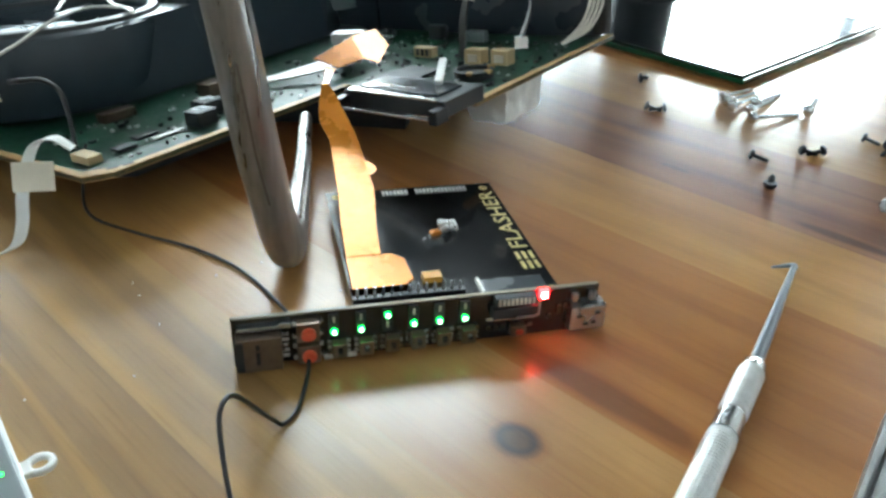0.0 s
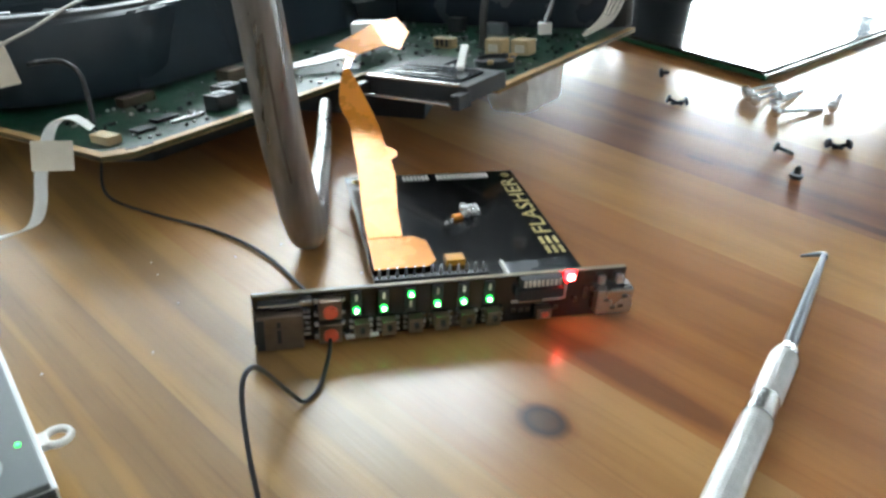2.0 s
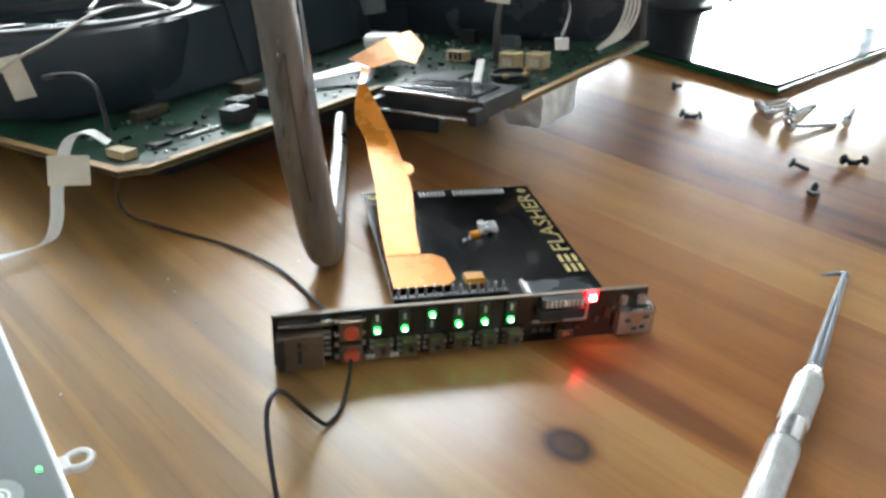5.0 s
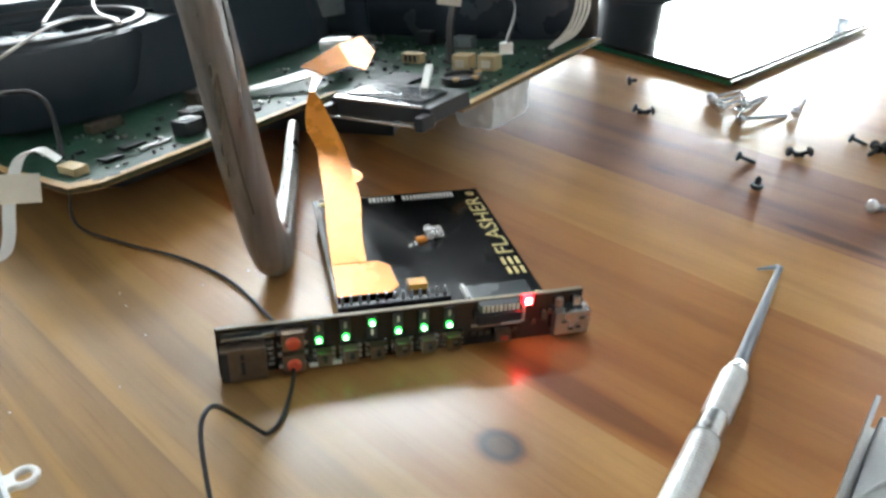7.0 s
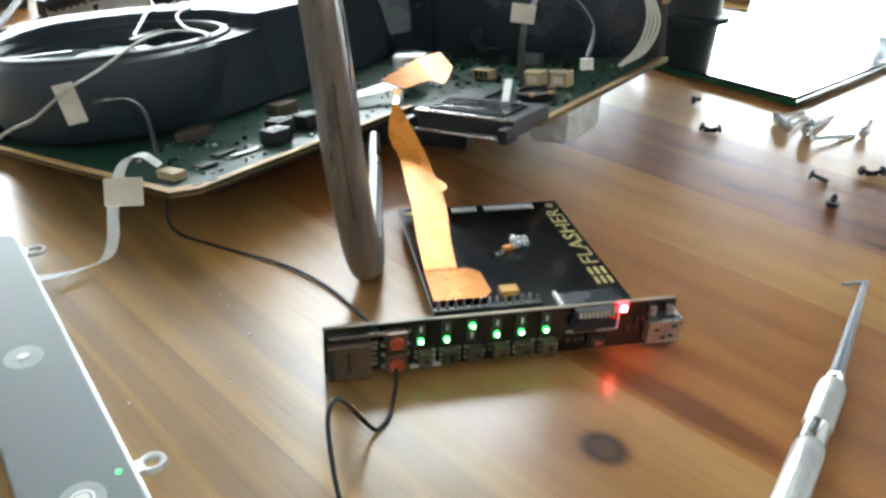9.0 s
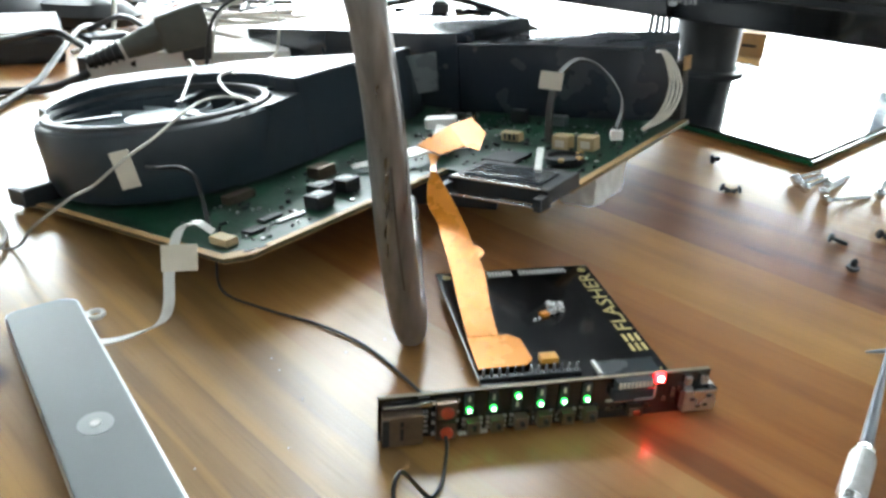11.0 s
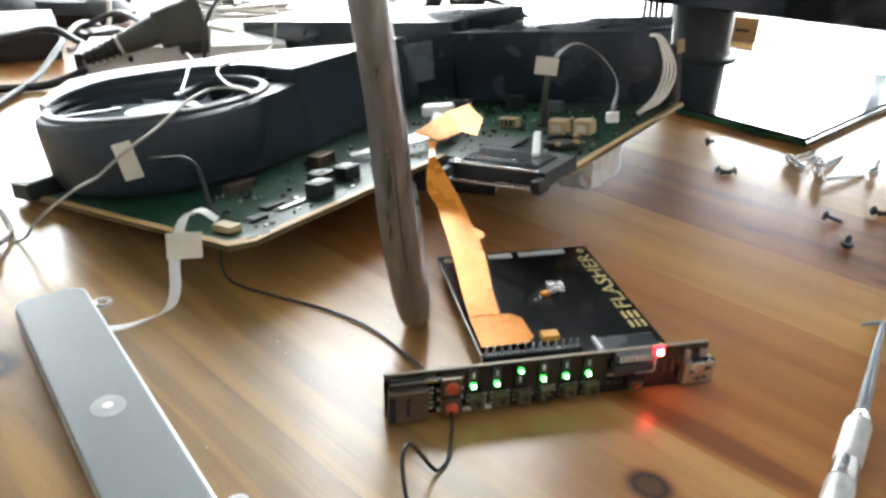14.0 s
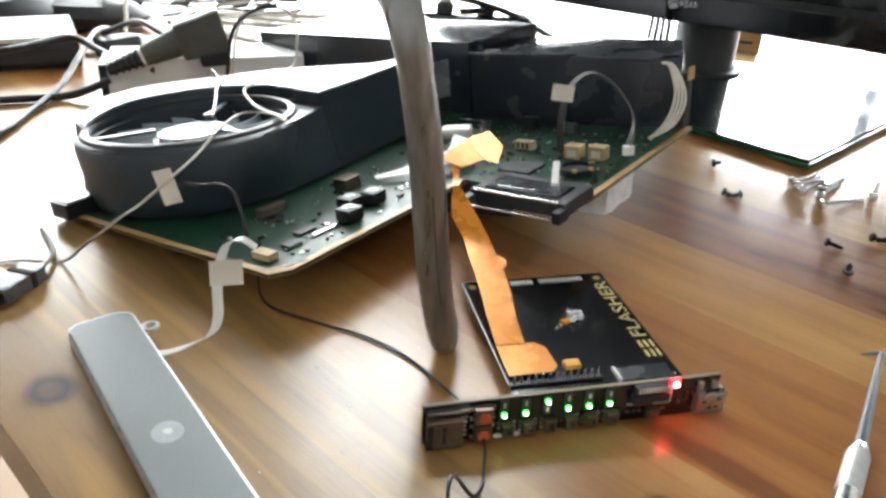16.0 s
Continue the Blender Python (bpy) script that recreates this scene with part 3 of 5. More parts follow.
part("sticker_film", box((0.0075, 0.0180, 0.0002), (0.0585, 0.0470, 0.00715), rot=turn("Z", 8)), GLOSS_BLACK, flasher, "clear tape remnant")

# ---- copper ribbon from the board up to the console ----
ribbon = thing("flex_ribbon", "copper orange flexible ribbon lying on the boards", "ribbon cable")
bm = prism([(0.0366, 0.0208), (0.0540, 0.0208), (0.0568, 0.0240), (0.0562, 0.0365), (0.0525, 0.0400), (0.0372, 0.0400)], 0.0088, 0.0093)
part("solder_pad", bm, ORANGE, ribbon)
pairs = [((0.0372, 0.0398, 0.0094), (0.0488, 0.0398, 0.0094)),
         ((0.0378, 0.0560, 0.0118), (0.0500, 0.0560, 0.0118)),
         ((0.0393, 0.0770, 0.0150), (0.0528, 0.0775, 0.0150)),
         ((0.0400, 0.0960, 0.0180), (0.0522, 0.0940, 0.0185)),
         ((0.0402, 0.1130, 0.0212), (0.0515, 0.1060, 0.0222)),
         ((0.0375, 0.1215, 0.0262), (0.0494, 0.1165, 0.0266)),
         ((0.0384, 0.1290, 0.0322), (0.0462, 0.1270, 0.0325)),
         ((0.0404, 0.1335, 0.0374), (0.0430, 0.1330, 0.0378))]
part("lead", strip(pairs, 0.0003, 5), ORANGE, ribbon)
part("side_tab", cyl(0.0048, 0.0003, (0.0512, 0.0915, 0.0173), seg=28, rot=turn("X", 8.7)), ORANGE, ribbon)
FOLD_L, CREASE_T, CREASE_B, FOLD_B = (0.0400, 0.170, 0.0380), (0.0590, 0.180, 0.0432), (0.0615, 0.158, 0.0412), (0.0500, 0.157, 0.0360)
APEX, FAR_R, LOW_R = (0.0710, 0.1835, 0.0476), (0.0746, 0.167, 0.0432), (0.0676, 0.152, 0.0402)


def sheet(outline, thick):
    """A flat piece through an outline of points, with a thickness."""
    bm = bmesh.new()
    q = [Vector(p) for p in outline]
    mid = sum(q, Vector()) / len(q)
    flat = sum(((a - mid).cross(b - mid) for a, b in zip(q, q[1:] + q[:1])), Vector()).normalized()
    q = [p - flat * (p - mid).dot(flat) for p in q]
    nrm = (q[1] - q[0]).cross(q[-1] - q[0]).normalized() * thick
    a, b = [bm.verts.new(p) for p in q], [bm.verts.new(p + nrm) for p in q]
    bm.faces.new(a)
    bm.faces.new(b[::-1])
    for k in range(len(q)):
        j = (k + 1) % len(q)
        bm.faces.new((a[j], a[k], b[k], b[j]))
    return bm


part("upper_fold", sheet((FOLD_L, FOLD_B, CREASE_B, CREASE_T), 0.0003), ORANGE, ribbon, "shaded folded half")
part("upper_fold", sheet((CREASE_T, CREASE_B, LOW_R, FAR_R, APEX), 0.0003), ORANGE, ribbon, "bright folded half")
pairs = [((0.0404, 0.1335, 0.0374), (0.0430, 0.1330, 0.0378)), ((0.0425, 0.1450, 0.0374), (0.0452, 0.1440, 0.0373)), ((0.0440, 0.1585, 0.0374), (0.0492, 0.1565, 0.0365))]
part("twist", strip(pairs, 0.0003, 3), ORANGE, ribbon)

# ---- bent steel prop ----
prop = thing("steel_prop", "worn grey steel bar bent into a hairpin", "bracket", pose(0.0185, 0.057, 0))
path = [(-0.0062, 0.0800, 0.1490), (-0.0052, 0.0560, 0.1475), (-0.0036, 0.0400, 0.1430), (-0.0016, 0.0325, 0.1330), (0.0009, 0.0325, 0.1230), (0.0051, 0.0370, 0.100), (0.0078, 0.0400, 0.080), (0.0112, 0.0440, 0.050), (0.0138, 0.0470, 0.033), (0.0160, 0.0478, 0.0195), (0.0186, 0.0508, 0.0110), (0.0216, 0.0610, 0.0082), (0.0252, 0.0840, 0.0100), (0.0290, 0.1060, 0.0145), (0.0315, 0.1260, 0.0180), (0.0335, 0.1420, 0.0187)]
path = [Vector(q) - Vector((0.0185, 0.057, 0)) for q in path]
half = [0.0062, 0.0062, 0.0061, 0.0058, 0.0055, 0.0058, 0.0061, 0.0063, 0.0062, 0.0060, 0.0056, 0.0048, 0.0038, 0.0032, 0.0028, 0.0026]
bm = tube(path, 0.006, 24, 7, side=(0.98, -0.19, 0), radii=half, flat=1.5, power=0.72)
low = min(v.co.z for v in bm.verts)
for v in bm.verts:
    v.co.z -= low * max(0.0, 1 - v.co.z / 0.02) if v.co.z < 0.02 else 0
part("bent_bar", bm, STEEL, prop, smooth=True)
part("groove", tube([q + Vector((-0.0002, -0.0094, -0.001)) for q in path[6:9]], 0.0004, 6, 6), DARK_STEEL, prop)

# ---- black lead on the table ----
lead = thing("black_wire", "thin black insulated wire arching up off the table", "wire")
pts = [(-0.052, 0.118, 0.022), (-0.0535, 0.108, 0.012), (-0.051, 0.096, 0.003), (-0.034, 0.083, 0.001), (-0.014, 0.069, 0.0009), (0.002, 0.052, 0.0009), (0.013, 0.031, 0.0009), (0.019, 0.012, 0.003), (0.0205, -0.0045, 0.0032), (0.0178, -0.0160, 0.0012), (0.0150, -0.0230, 0.0009), (0.0118, -0.0262, 0.0010), (0.0095, -0.0275, 0.0040),
       (0.0058, -0.0325, 0.0130), (0.0018, -0.0380, 0.0225), (-0.0006, -0.0420, 0.0252), (-0.0020, -0.0460, 0.0225), (-0.0014, -0.0535, 0.0140), (0.0005, -0.0640, 0.0060), (0.0030, -0.080, 0.0010), (0.006, -0.12, 0.0009)]
part("strand", tube(pts, 0.0006, 8, 6), WIRE_BLACK, lead, smooth=True)

# ---- open console: local x along its near edge, y inwards, z off the board ----
th, ti = radians(42), radians(7.3)
U = Vector((math.cos(th), math.sin(th), 0))
V = Vector((-math.sin(th) * math.cos(ti), math.cos(th) * math.cos(ti), -math.sin(ti)))
N = U.cross(V)
CON = Matrix(((U.x, V.x, N.x, -0.041), (U.y, V.y, N.y, 0.084), (U.z, V.z, N.z, 0.0235), (0, 0, 0, 1)))
console = thing("game_console", "opened console, green mainboard under a black fan shroud", "game console", CON)
OUT = [(0.004, 0.0), (0.132, 0.0), (0.130, -0.072), (0.278, -0.072), (0.29, 0.17), (0.16, 0.175), (-0.005, 0.165), (-0.005, 0.006)]
board = part("mainboard", prism(OUT, -0.0016, 0.0), GREEN_PCB, console, "green mainboard with bare tan edges")


def edge_strip(a, b, w=0.0035):
    a, b = Vector((*a, 0)), Vector((*b, 0))
    d = (b - a).normalized()
    q = Vector((-d.y, d.x, 0)) * w
    bm = prism([(v.x, v.y) for v in (a, b, b + q, a + q)], -0.0019, 0.0004)
    part("bare_edge", bm, TAN, board, "bare tan fibreglass edge")


for a, b in ((OUT[0], OUT[1]), (OUT[2], OUT[3]), (OUT[6], OUT[7])):
    edge_strip(a, b)
edge_strip(OUT[7], OUT[0], 0.006)
for x, y in ((0.004, 0.0035), (0.0095, 0.0018), (0.0012, 0.0085)):
    part("slotted_hole", box((0.0042, 0.0016, 0.0002), (x + 0.002, y + 0.0006, 0.00055), rot=turn("Z", -18)), SOFT_BLACK, board)
# black block added for the shade under the board: its floor lies on the table, its top meets the tilted board
TR = [(0.034, 0.034), (0.118, 0.034), (0.136, 0.004), (0.150, -0.020), (0.172, -0.010), (0.250, 0.006), (0.262, 0.14), (0.022, 0.14), (0.022, 0.046)]
bm = bmesh.new()
top = [Vector((x, y, -0.0017)) for x, y in TR]
ic = CON.inverted()
foot = []
for q in top:
    w = CON @ q
    foot.append(ic @ Vector((w.x, w.y, min(0.0008, w.z - 0.0003))))
a, b = [bm.verts.new(q) for q in foot], [bm.verts.new(q) for q in top]
bm.faces.new(a[::-1])
bm.faces.new(b)
for k in range(len(TR)):
    bm.faces.new((a[k], a[(k + 1) % len(TR)], b[(k + 1) % len(TR)], b[k]))
part("underside_shade", bm, SOFT_BLACK, console, "dark block standing in for the shade below the board")

# fan shroud
FC = Vector((0.0615, 0.1325))
FR = 0.0580
ring = [(0.0505, 0.037), (0.0505, 0.034), (0.0490, 0.033), (0.0490, 0.004), (0.0510, 0.0015), (0.0545, 0.0020), (FR - 0.0012, 0.010), (FR, 0.032), (FR - 0.0006, 0.0350), (FR - 0.0026, 0.0366)]
bm = bmesh.new()
rings = [[bm.verts.new((r * math.cos(a), r * math.sin(a), z)) for a in np.linspace(0, 2 * math.pi, 64, endpoint=False)] for r, z in ring]
for a, b in zip(rings, rings[1:] + rings[:1]):
    for j in range(64):
        bm.faces.new((a[j], a[(j + 1) % 64], b[(j + 1) % 64], b[j]))
shroud = part("fan_shroud", bm, BLACK_PLASTIC, console, "black plastic fan housing", True)
shroud.location, shroud.scale = (FC.x, FC.y, 0), (1.05, 1.05, 1)
bm = lathe([(0.0495, 0.0365), (0.0502, 0.0388), (0.0520, 0.0393), (0.0540, 0.0384), (0.0550, 0.0362)], 64)
bm.faces.ensure_lookup_table()
bmesh.ops.delete(bm, geom=[f for f in bm.faces if len(f.verts) > 4], context="FACES_ONLY")
part("fan_rim", bm, SOFT_BLACK, shroud, "raised black rim", True)
part("fan_floor", cyl(0.0488, 0.002, (0, 0, 0.012), seg=48), FAN_GREY, shroud)
fan = part("fan_hub", cyl(0.021, 0.026, (0, 0, 0.019), seg=40, bevel=0.003), FAN_GREY, shroud, "smooth glossy grey hub", True)
for k in range(17):
    a0 = 2 * math.pi * k / 17
    bm = bmesh.new()
    rows = []
    for s in range(6):
        r = 0.022 + 0.0255 * s / 5
        a = a0 + 0.35 * (s / 5) ** 1.5
        rows.append([bm.verts.new((r * math.cos(a + da), r * math.sin(a + da), z)) for z, da in ((0.030, 0.07), (0.030, 0.105), (0.009, 0.0), (0.009, -0.035))])
    for p, q in zip(rows, rows[1:]):
        for i in range(4):
            bm.faces.new((p[i], p[(i + 1) % 4], q[(i + 1) % 4], q[i]))
    bm.faces.new(rows[0])
    bm.faces.new(rows[-1][::-1])
    part("fan_blade", bm, FAN_GREY, fan, smooth=True)
for a in (30, 150, 270):
    bm = box((0.032, 0.004, 0.0016), (0.0345, 0, 0.0345), 0.0004)
    bmesh.ops.rotate(bm, verts=bm.verts, matrix=turn("Z", a).to_3x3())
    part("strut", bm, BLACK_PLASTIC, shroud)
part("rim_lug", cyl(0.004, 0.003, (0.0575, -0.018, 0.0360), seg=20), BLACK_PLASTIC, shroud)

# corner mount of the board
cm = part("corner_mount", box((0.020, 0.016, 0.0085), (0.000, 0.158, 0.0040), 0.0010), SOFT_BLACK, console, "black plastic corner mount")
part("mount_top", box((0.014, 0.011, 0.0006), (-0.001, 0.157, 0.0086), 0.0002), GREY_FILM, cm)
# air duct and housing behind
TC = Vector((0.0635, 0.1265))
arc = [(TC.x + 0.0590 * math.cos(radians(a)), TC.y + 0.0590 * math.sin(radians(a))) for a in range(-20, 143, 9)]
base = arc[::-1] + [(0.1170, 0.0775), (0.1700, 0.0840), (0.2187, 0.0900), (0.2420, 0.1000), (0.2050, 0.1250), (0.1700, 0.1760), (0.1240, 0.2060), (0.0860, 0.2230), (0.0560, 0.2180), (0.0200, 0.1850)]
cap = arc[::-1] + [(0.1165, 0.0885), (0.1700, 0.0950), (0.2187, 0.1010), (0.2380, 0.1060), (0.2000, 0.1220), (0.1650, 0.1740), (0.1220, 0.2040), (0.0860, 0.2210), (0.0580, 0.2160), (0.0230, 0.1830)]


def top_height(x):
    return 0.0440 if x > 0.06 else 0.0440 - 0.0045 * (0.06 - x) / 0.06


bm = bmesh.new()
lo = [bm.verts.new((x, y, 0.001)) for x, y in base]
hi = [bm.verts.new((x, y, top_height(x))) for x, y in cap]
bm.faces.new(lo[::-1])
bm.faces.new(hi)
for k in range(len(lo)):
    j = (k + 1) % len(lo)
    bm.faces.new((lo[k], lo[j], hi[j], hi[k]))
bmesh.ops.recalc_face_normals(bm, faces=bm.faces)
bmesh.ops.triangulate(bm, faces=[f for f in bm.faces if len(f.verts) > 4])
bmesh.ops.bevel(bm, geom=[e for e in bm.edges if e.calc_face_angle(0) > 0.9], offset=0.0010, segments=2, affect="EDGES")
part("air_duct", bm, BLACK_PLASTIC, console, "black plastic air duct")
# straight front wall that leads from the round housing into the duct
steps = range(-78, -8, 7)
low = [(0.0590, 0.0735), (0.0800, 0.0742), (0.1172, 0.0772)] + [(FC.x + 0.0520 * math.cos(radians(a)), FC.y + 0.0520 * math.sin(radians(a))) for a in reversed(steps)]
upp = [(0.0590, 0.0718), (0.0850, 0.0772), (0.1172, 0.0864)] + [(FC.x + 0.0560 * math.cos(radians(a)), FC.y + 0.0560 * math.sin(radians(a))) for a in reversed(steps)]
bm = bmesh.new()
lo = [bm.verts.new((x, y, 0.0015)) for x, y in low]
hi = [bm.verts.new((x, y, 0.0362)) for x, y in upp]
bm.faces.new(lo[::-1])
bm.faces.new(hi)
for k in range(len(lo)):
    j = (k + 1) % len(lo)
    bm.faces.new((lo[k], lo[j], hi[j], hi[k]))
bmesh.ops.recalc_face_normals(bm, faces=bm.faces)
part("scroll_wall", bm, BLACK_PLASTIC, console, smooth=True)
house = [(0.272, -0.066), (0.262, -0.04), (0.252, 0.010), (0.250, 0.075), (0.33, 0.075), (0.335, -0.043)]
part("housing", prism(house, 0.0005, 0.0440, 0.002), NAVY_BLACK, console, "tall black metal housing", True)
house = [(0.250, 0.0755), (0.262, 0.300), (0.36, 0.300), (0.345, 0.0755)]
part("power_unit", prism(house, 0.0005, 0.0515, 0.002), NAVY_BLACK, console, "tall black power unit", True)
part("housing_lip", box((0.005, 0.130, 0.0022), (0.2515, 0.012, 0.0445), 0.0008, turn("Z", 3)), NAVY_BLACK, console)
part("grey_panel", box((0.0008, 0.030, 0.026), (0.2405, 0.098, 0.026), rot=turn("Z", 70)), GREY_FILM, console, "grey insulating sheet")

# card connector at the near edge
conn = part("edge_connector", box((0.030, 0.052, 0.0070), (0.119, -0.0475, 0.0036), 0.0006), SOFT_BLACK, console, "black connector with bright metal rails")
part("rail", box((0.0028, 0.046, 0.0012), (0.1042, -0.0475, 0.0076), 0.0003), CHROME, conn)
part("rail", box((0.0022, 0.044, 0.0012), (0.0985, -0.0475, 0.0010), 0.0003), CHROME, conn)
part("cover", box((0.018, 0.040, 0.0012), (0.1175, -0.0475, 0.0078), 0.0003), NAVY_BLACK, conn)
part("bright_tab", box((0.004, 0.020, 0.0006), (0.1125, -0.0440, 0.0087), 0.0002, turn("Z", 6)), CHROME, conn)
for y in (-0.072, -0.0225):
    part("ear", box((0.009, 0.004, 0.0060), (0.1020, y, 0.0020), 0.0005), SOFT_BLACK, conn)
part("white_lever", box((0.0170, 0.0034, 0.0020), (0.1280, -0.0560, 0.0125), 0.0007, turn("Z", 25) @ turn("Y", -22)), WHITE, conn)


def chip(x, y, sx, sy, h, material=SOFT_BLACK, rz=0, name="chip"):
    return part(name, box((sx, sy, h), (x, y, h / 2 + 0.0002), min(sx, sy, h) * 0.12, turn("Z", rz)), material, board)


chip(0.160, -0.018, 0.019, 0.019, 0.0018)
chip(0.205, -0.022, 0.012, 0.012, 0.0015)
chip(0.036, 0.026, 0.0105, 0.005, 0.0012, rz=0)
chip(0.022, 0.020, 0.008, 0.006, 0.0012)
chip(0.041, 0.018, 0.0145, 0.0020, 0.0010, TIN, -4, "shield_strip")
for x, y in ((0.058, 0.0175), (0.0825, 0.0235), (0.0700, 0.028)):
    b = chip(x, y, 0.0100, 0.0092, 0.0062, SOFT_BLACK, 0, "inductor")
    part("inductor_top", cyl(0.0032, 0.0004, (x, y, 0.0066), seg=20), GREY_FILM, b)
    part("terminal", box((0.0016, 0.0040, 0.0022), (x + 0.0055, y, 0.0013), 0.0003), TIN, b)
c = chip(0.195, 0.000, 0.0055, 0.0120, 0.0052, TAN_PLASTIC, 0, "socket")
for dy in (-0.003, 0, 0.003):
    part("socket_slot", box((0.0016, 0.0011, 0.0034), (0.1921, dy, 0.0030)), SOFT_BLACK, c)
for x, y in ((0.191, -0.0345), (0.194, -0.0480)):
    c = chip(x, y, 0.008, 0.0098, 0.0076, TAN_PLASTIC, 0, "socket")
    part("socket_face", box((0.0006, 0.0052, 0.0036), (x - 0.0041, y, 0.0036)), PAPER, c)
bm = lathe([(0.0095, 0.0003), (0.0098, 0.0040), (0.0082, 0.0042), (0.0080, 0.0022), (0.0004, 0.0020)], 32)
o = part("battery_holder", bm, SOFT_BLACK, board, smooth=True)
o.location = (0.1665, -0.0480, 0)
for a in (200, 260, 330):
    bm = box((0.003, 0.0026, 0.0016), (0.0095, 0, 0.0040), 0.0003)
    bmesh.ops.rotate(bm, verts=bm.verts, matrix=turn("Z", a).to_3x3())
    part("contact_clip", bm, TAN, o)
# scattered small parts, too small to pick singly
bm = bmesh.new()
for k in range(170):
    while True:
        x, y = random.uniform(0.01, 0.245), random.uniform(-0.066, 0.064)
        if (x < 0.128 and 0.008 < y < 0.066) or (x > 0.137 and y < 0.085):
            break
    s = random.uniform(0.0006, 0.0016)
    box((s * random.choice((1, 1.8)), s, random.uniform(0.0006, 0.0016)), (x, y, 0.0007), rot=turn("Z", random.choice((0, 90))), bm=bm)
o = part("component_scatter", bm, SOFT_BLACK, board)
tagged(o, kind="stuff")
bm = bmesh.new()
for k in range(150):
    while True:
        x, y = random.uniform(0.01, 0.245), random.uniform(-0.066, 0.064)
        if (x < 0.128 and 0.008 < y < 0.066) or (x > 0.137 and y < 0.085):
            break
    s = random.uniform(0.0006, 0.0018)
    box((s, s, random.uniform(0.0005, 0.0012)), (x, y, 0.0006), bm=bm)
o = part("solder_scatter", bm, TIN, board)
tagged(o, kind="stuff")
for x, y, sx, sy, h, mt in ((0.094, 0.052, 0.012, 0.009, 0.006, BROWN_METAL), (0.228, 0.058, 0.010, 0.020, 0.006, SILVER), (0.215, 0.045, 0.008, 0.012, 0.004, SILVER), (0.236, 0.020, 0.006, 0.010, 0.008, SOFT_BLACK), (0.2375, -0.006, 0.006, 0.012, 0.006, GREY_FILM), (0.047, 0.060, 0.016, 0.006, 0.004, BROWN_METAL)):
    chip(x, y, sx, sy, h, mt, 0, "component")
# pale flat cable lying on the board
part("flat_cable", strip([((0.108, 0.045, 0.003), (0.105, 0.040, 0.003)), ((0.126, 0.034, 0.005), (0.122, 0.026, 0.004)), ((0.151, 0.026, 0.008), (0.146, 0.012, 0.007)), ((0.172, 0.036, 0.012), (0.166, 0.020, 0.011))], 0.0006), WHITE, console, "white flat cable")
part("white_block", box((0.012, 0.018, 0.006), (0.176, 0.036, 0.012), 0.002, turn("Z", 30)), WHITE, console, "crumpled white tape")

# dark lead with white plug, hanging free before the housing
part("hanging_lead", strip([((0.199, -0.019, 0.0002), (0.197, -0.024, 0.0002)), ((0.201, -0.019, 0.020), (0.199, -0.024, 0.020)), ((0.206, -0.022, 0.036), (0.203, -0.027, 0.036)), ((0.208, -0.034, 0.0455), (0.203, -0.038, 0.0450)), ((0.203, -0.050, 0.0425), (0.198, -0.054, 0.0420)), ((0.180, -0.070, 0.0365), (0.176, -0.073, 0.0360)), ((0.158, -0.082, 0.0330), (0.154, -0.085, 0.0325)), ((0.148, -0.084, 0.0260), (0.144, -0.087, 0.0255))], 0.0009), MATT_BLACK, console, "dark flat lead")
part("lead_plug", box((0.0034, 0.0056, 0.0046), (0.1445, -0.0860, 0.0232), 0.0005, turn("Z", 30)), WHITE, console, "small white plug")
part("paper_tag", box((0.0004, 0.0125, 0.0095), (0.199, -0.0230, 0.0345), rot=turn("Z", 35) @ turn("X", 10)), PAPER, console, "cream paper tape tag")
for k in range(4):
    o = 0.0021 * k
    part("white_lead", tube([(0.2560, -0.0590, 0.0430), (0.2527 + o * 0.2, -0.0638 - o * 0.25, 0.0430), (0.2522 + o * 0.45, -0.0672 - o * 0.45, 0.0360 + o * 0.1), (0.2499 + o * 0.65, -0.0699 - o * 0.72, 0.0270), (0.2447 + o * 0.9, -0.0697 - o * 0.88, 0.0170 + o * 0.3), (0.2391 + o * 0.7, -0.0669 - o * 0.78, 0.0095), (0.2325 + o * 0.2, -0.0614 - o * 0.15, 0.0035)], 0.0008, 8, 6), WIRE_WHITE, console, "pale wire", True)
part("cable_guide", box((0.010, 0.008, 0.034), (0.2745, -0.0660, 0.018), 0.003), MATT_BLACK, console)
part("tape_patch", box((0.008, 0.0006, 0.008), (0.2735, -0.0706, 0.0345), 0.0002, turn("Z", -10)), TAN, console, "tan tape patch")
part("fan_lead", tube([(0.0190, 0.0860, 0.0205), (0.0136, 0.0661, 0.0242), (0.0188, 0.0591, 0.0239), (0.0212, 0.0534, 0.0198), (0.0206, 0.0503, 0.0134), (0.0170, 0.0440, 0.0060), (0.0130, 0.0380, 0.001)], 0.0010, 8, 6), WIRE_BLACK, console, smooth=True)
c = part("ribbon_socket", box((0.006, 0.011, 0.0032), (0.0065, 0.0200, 0.0018), 0.0004), TAN_PLASTIC, console)

# clouded block stuck under the board
bm = box((0.037, 0.020, 0.0182), (0, 0, 0), 0.0020)
bmesh.ops.subdivide_edges(bm, edges=[e for e in bm.edges if e.calc_length() > 0.006], cuts=9, use_grid_fill=True)
for v in bm.verts:
    v.co += Vector((noise.noise(v.co * 180) * 0.0016, noise.noise(v.co * 150 + Vector((3, 0, 0))) * 0.0018, noise.noise(v.co * 420) * (0.0016 if v.co.z < 0 else 0)))
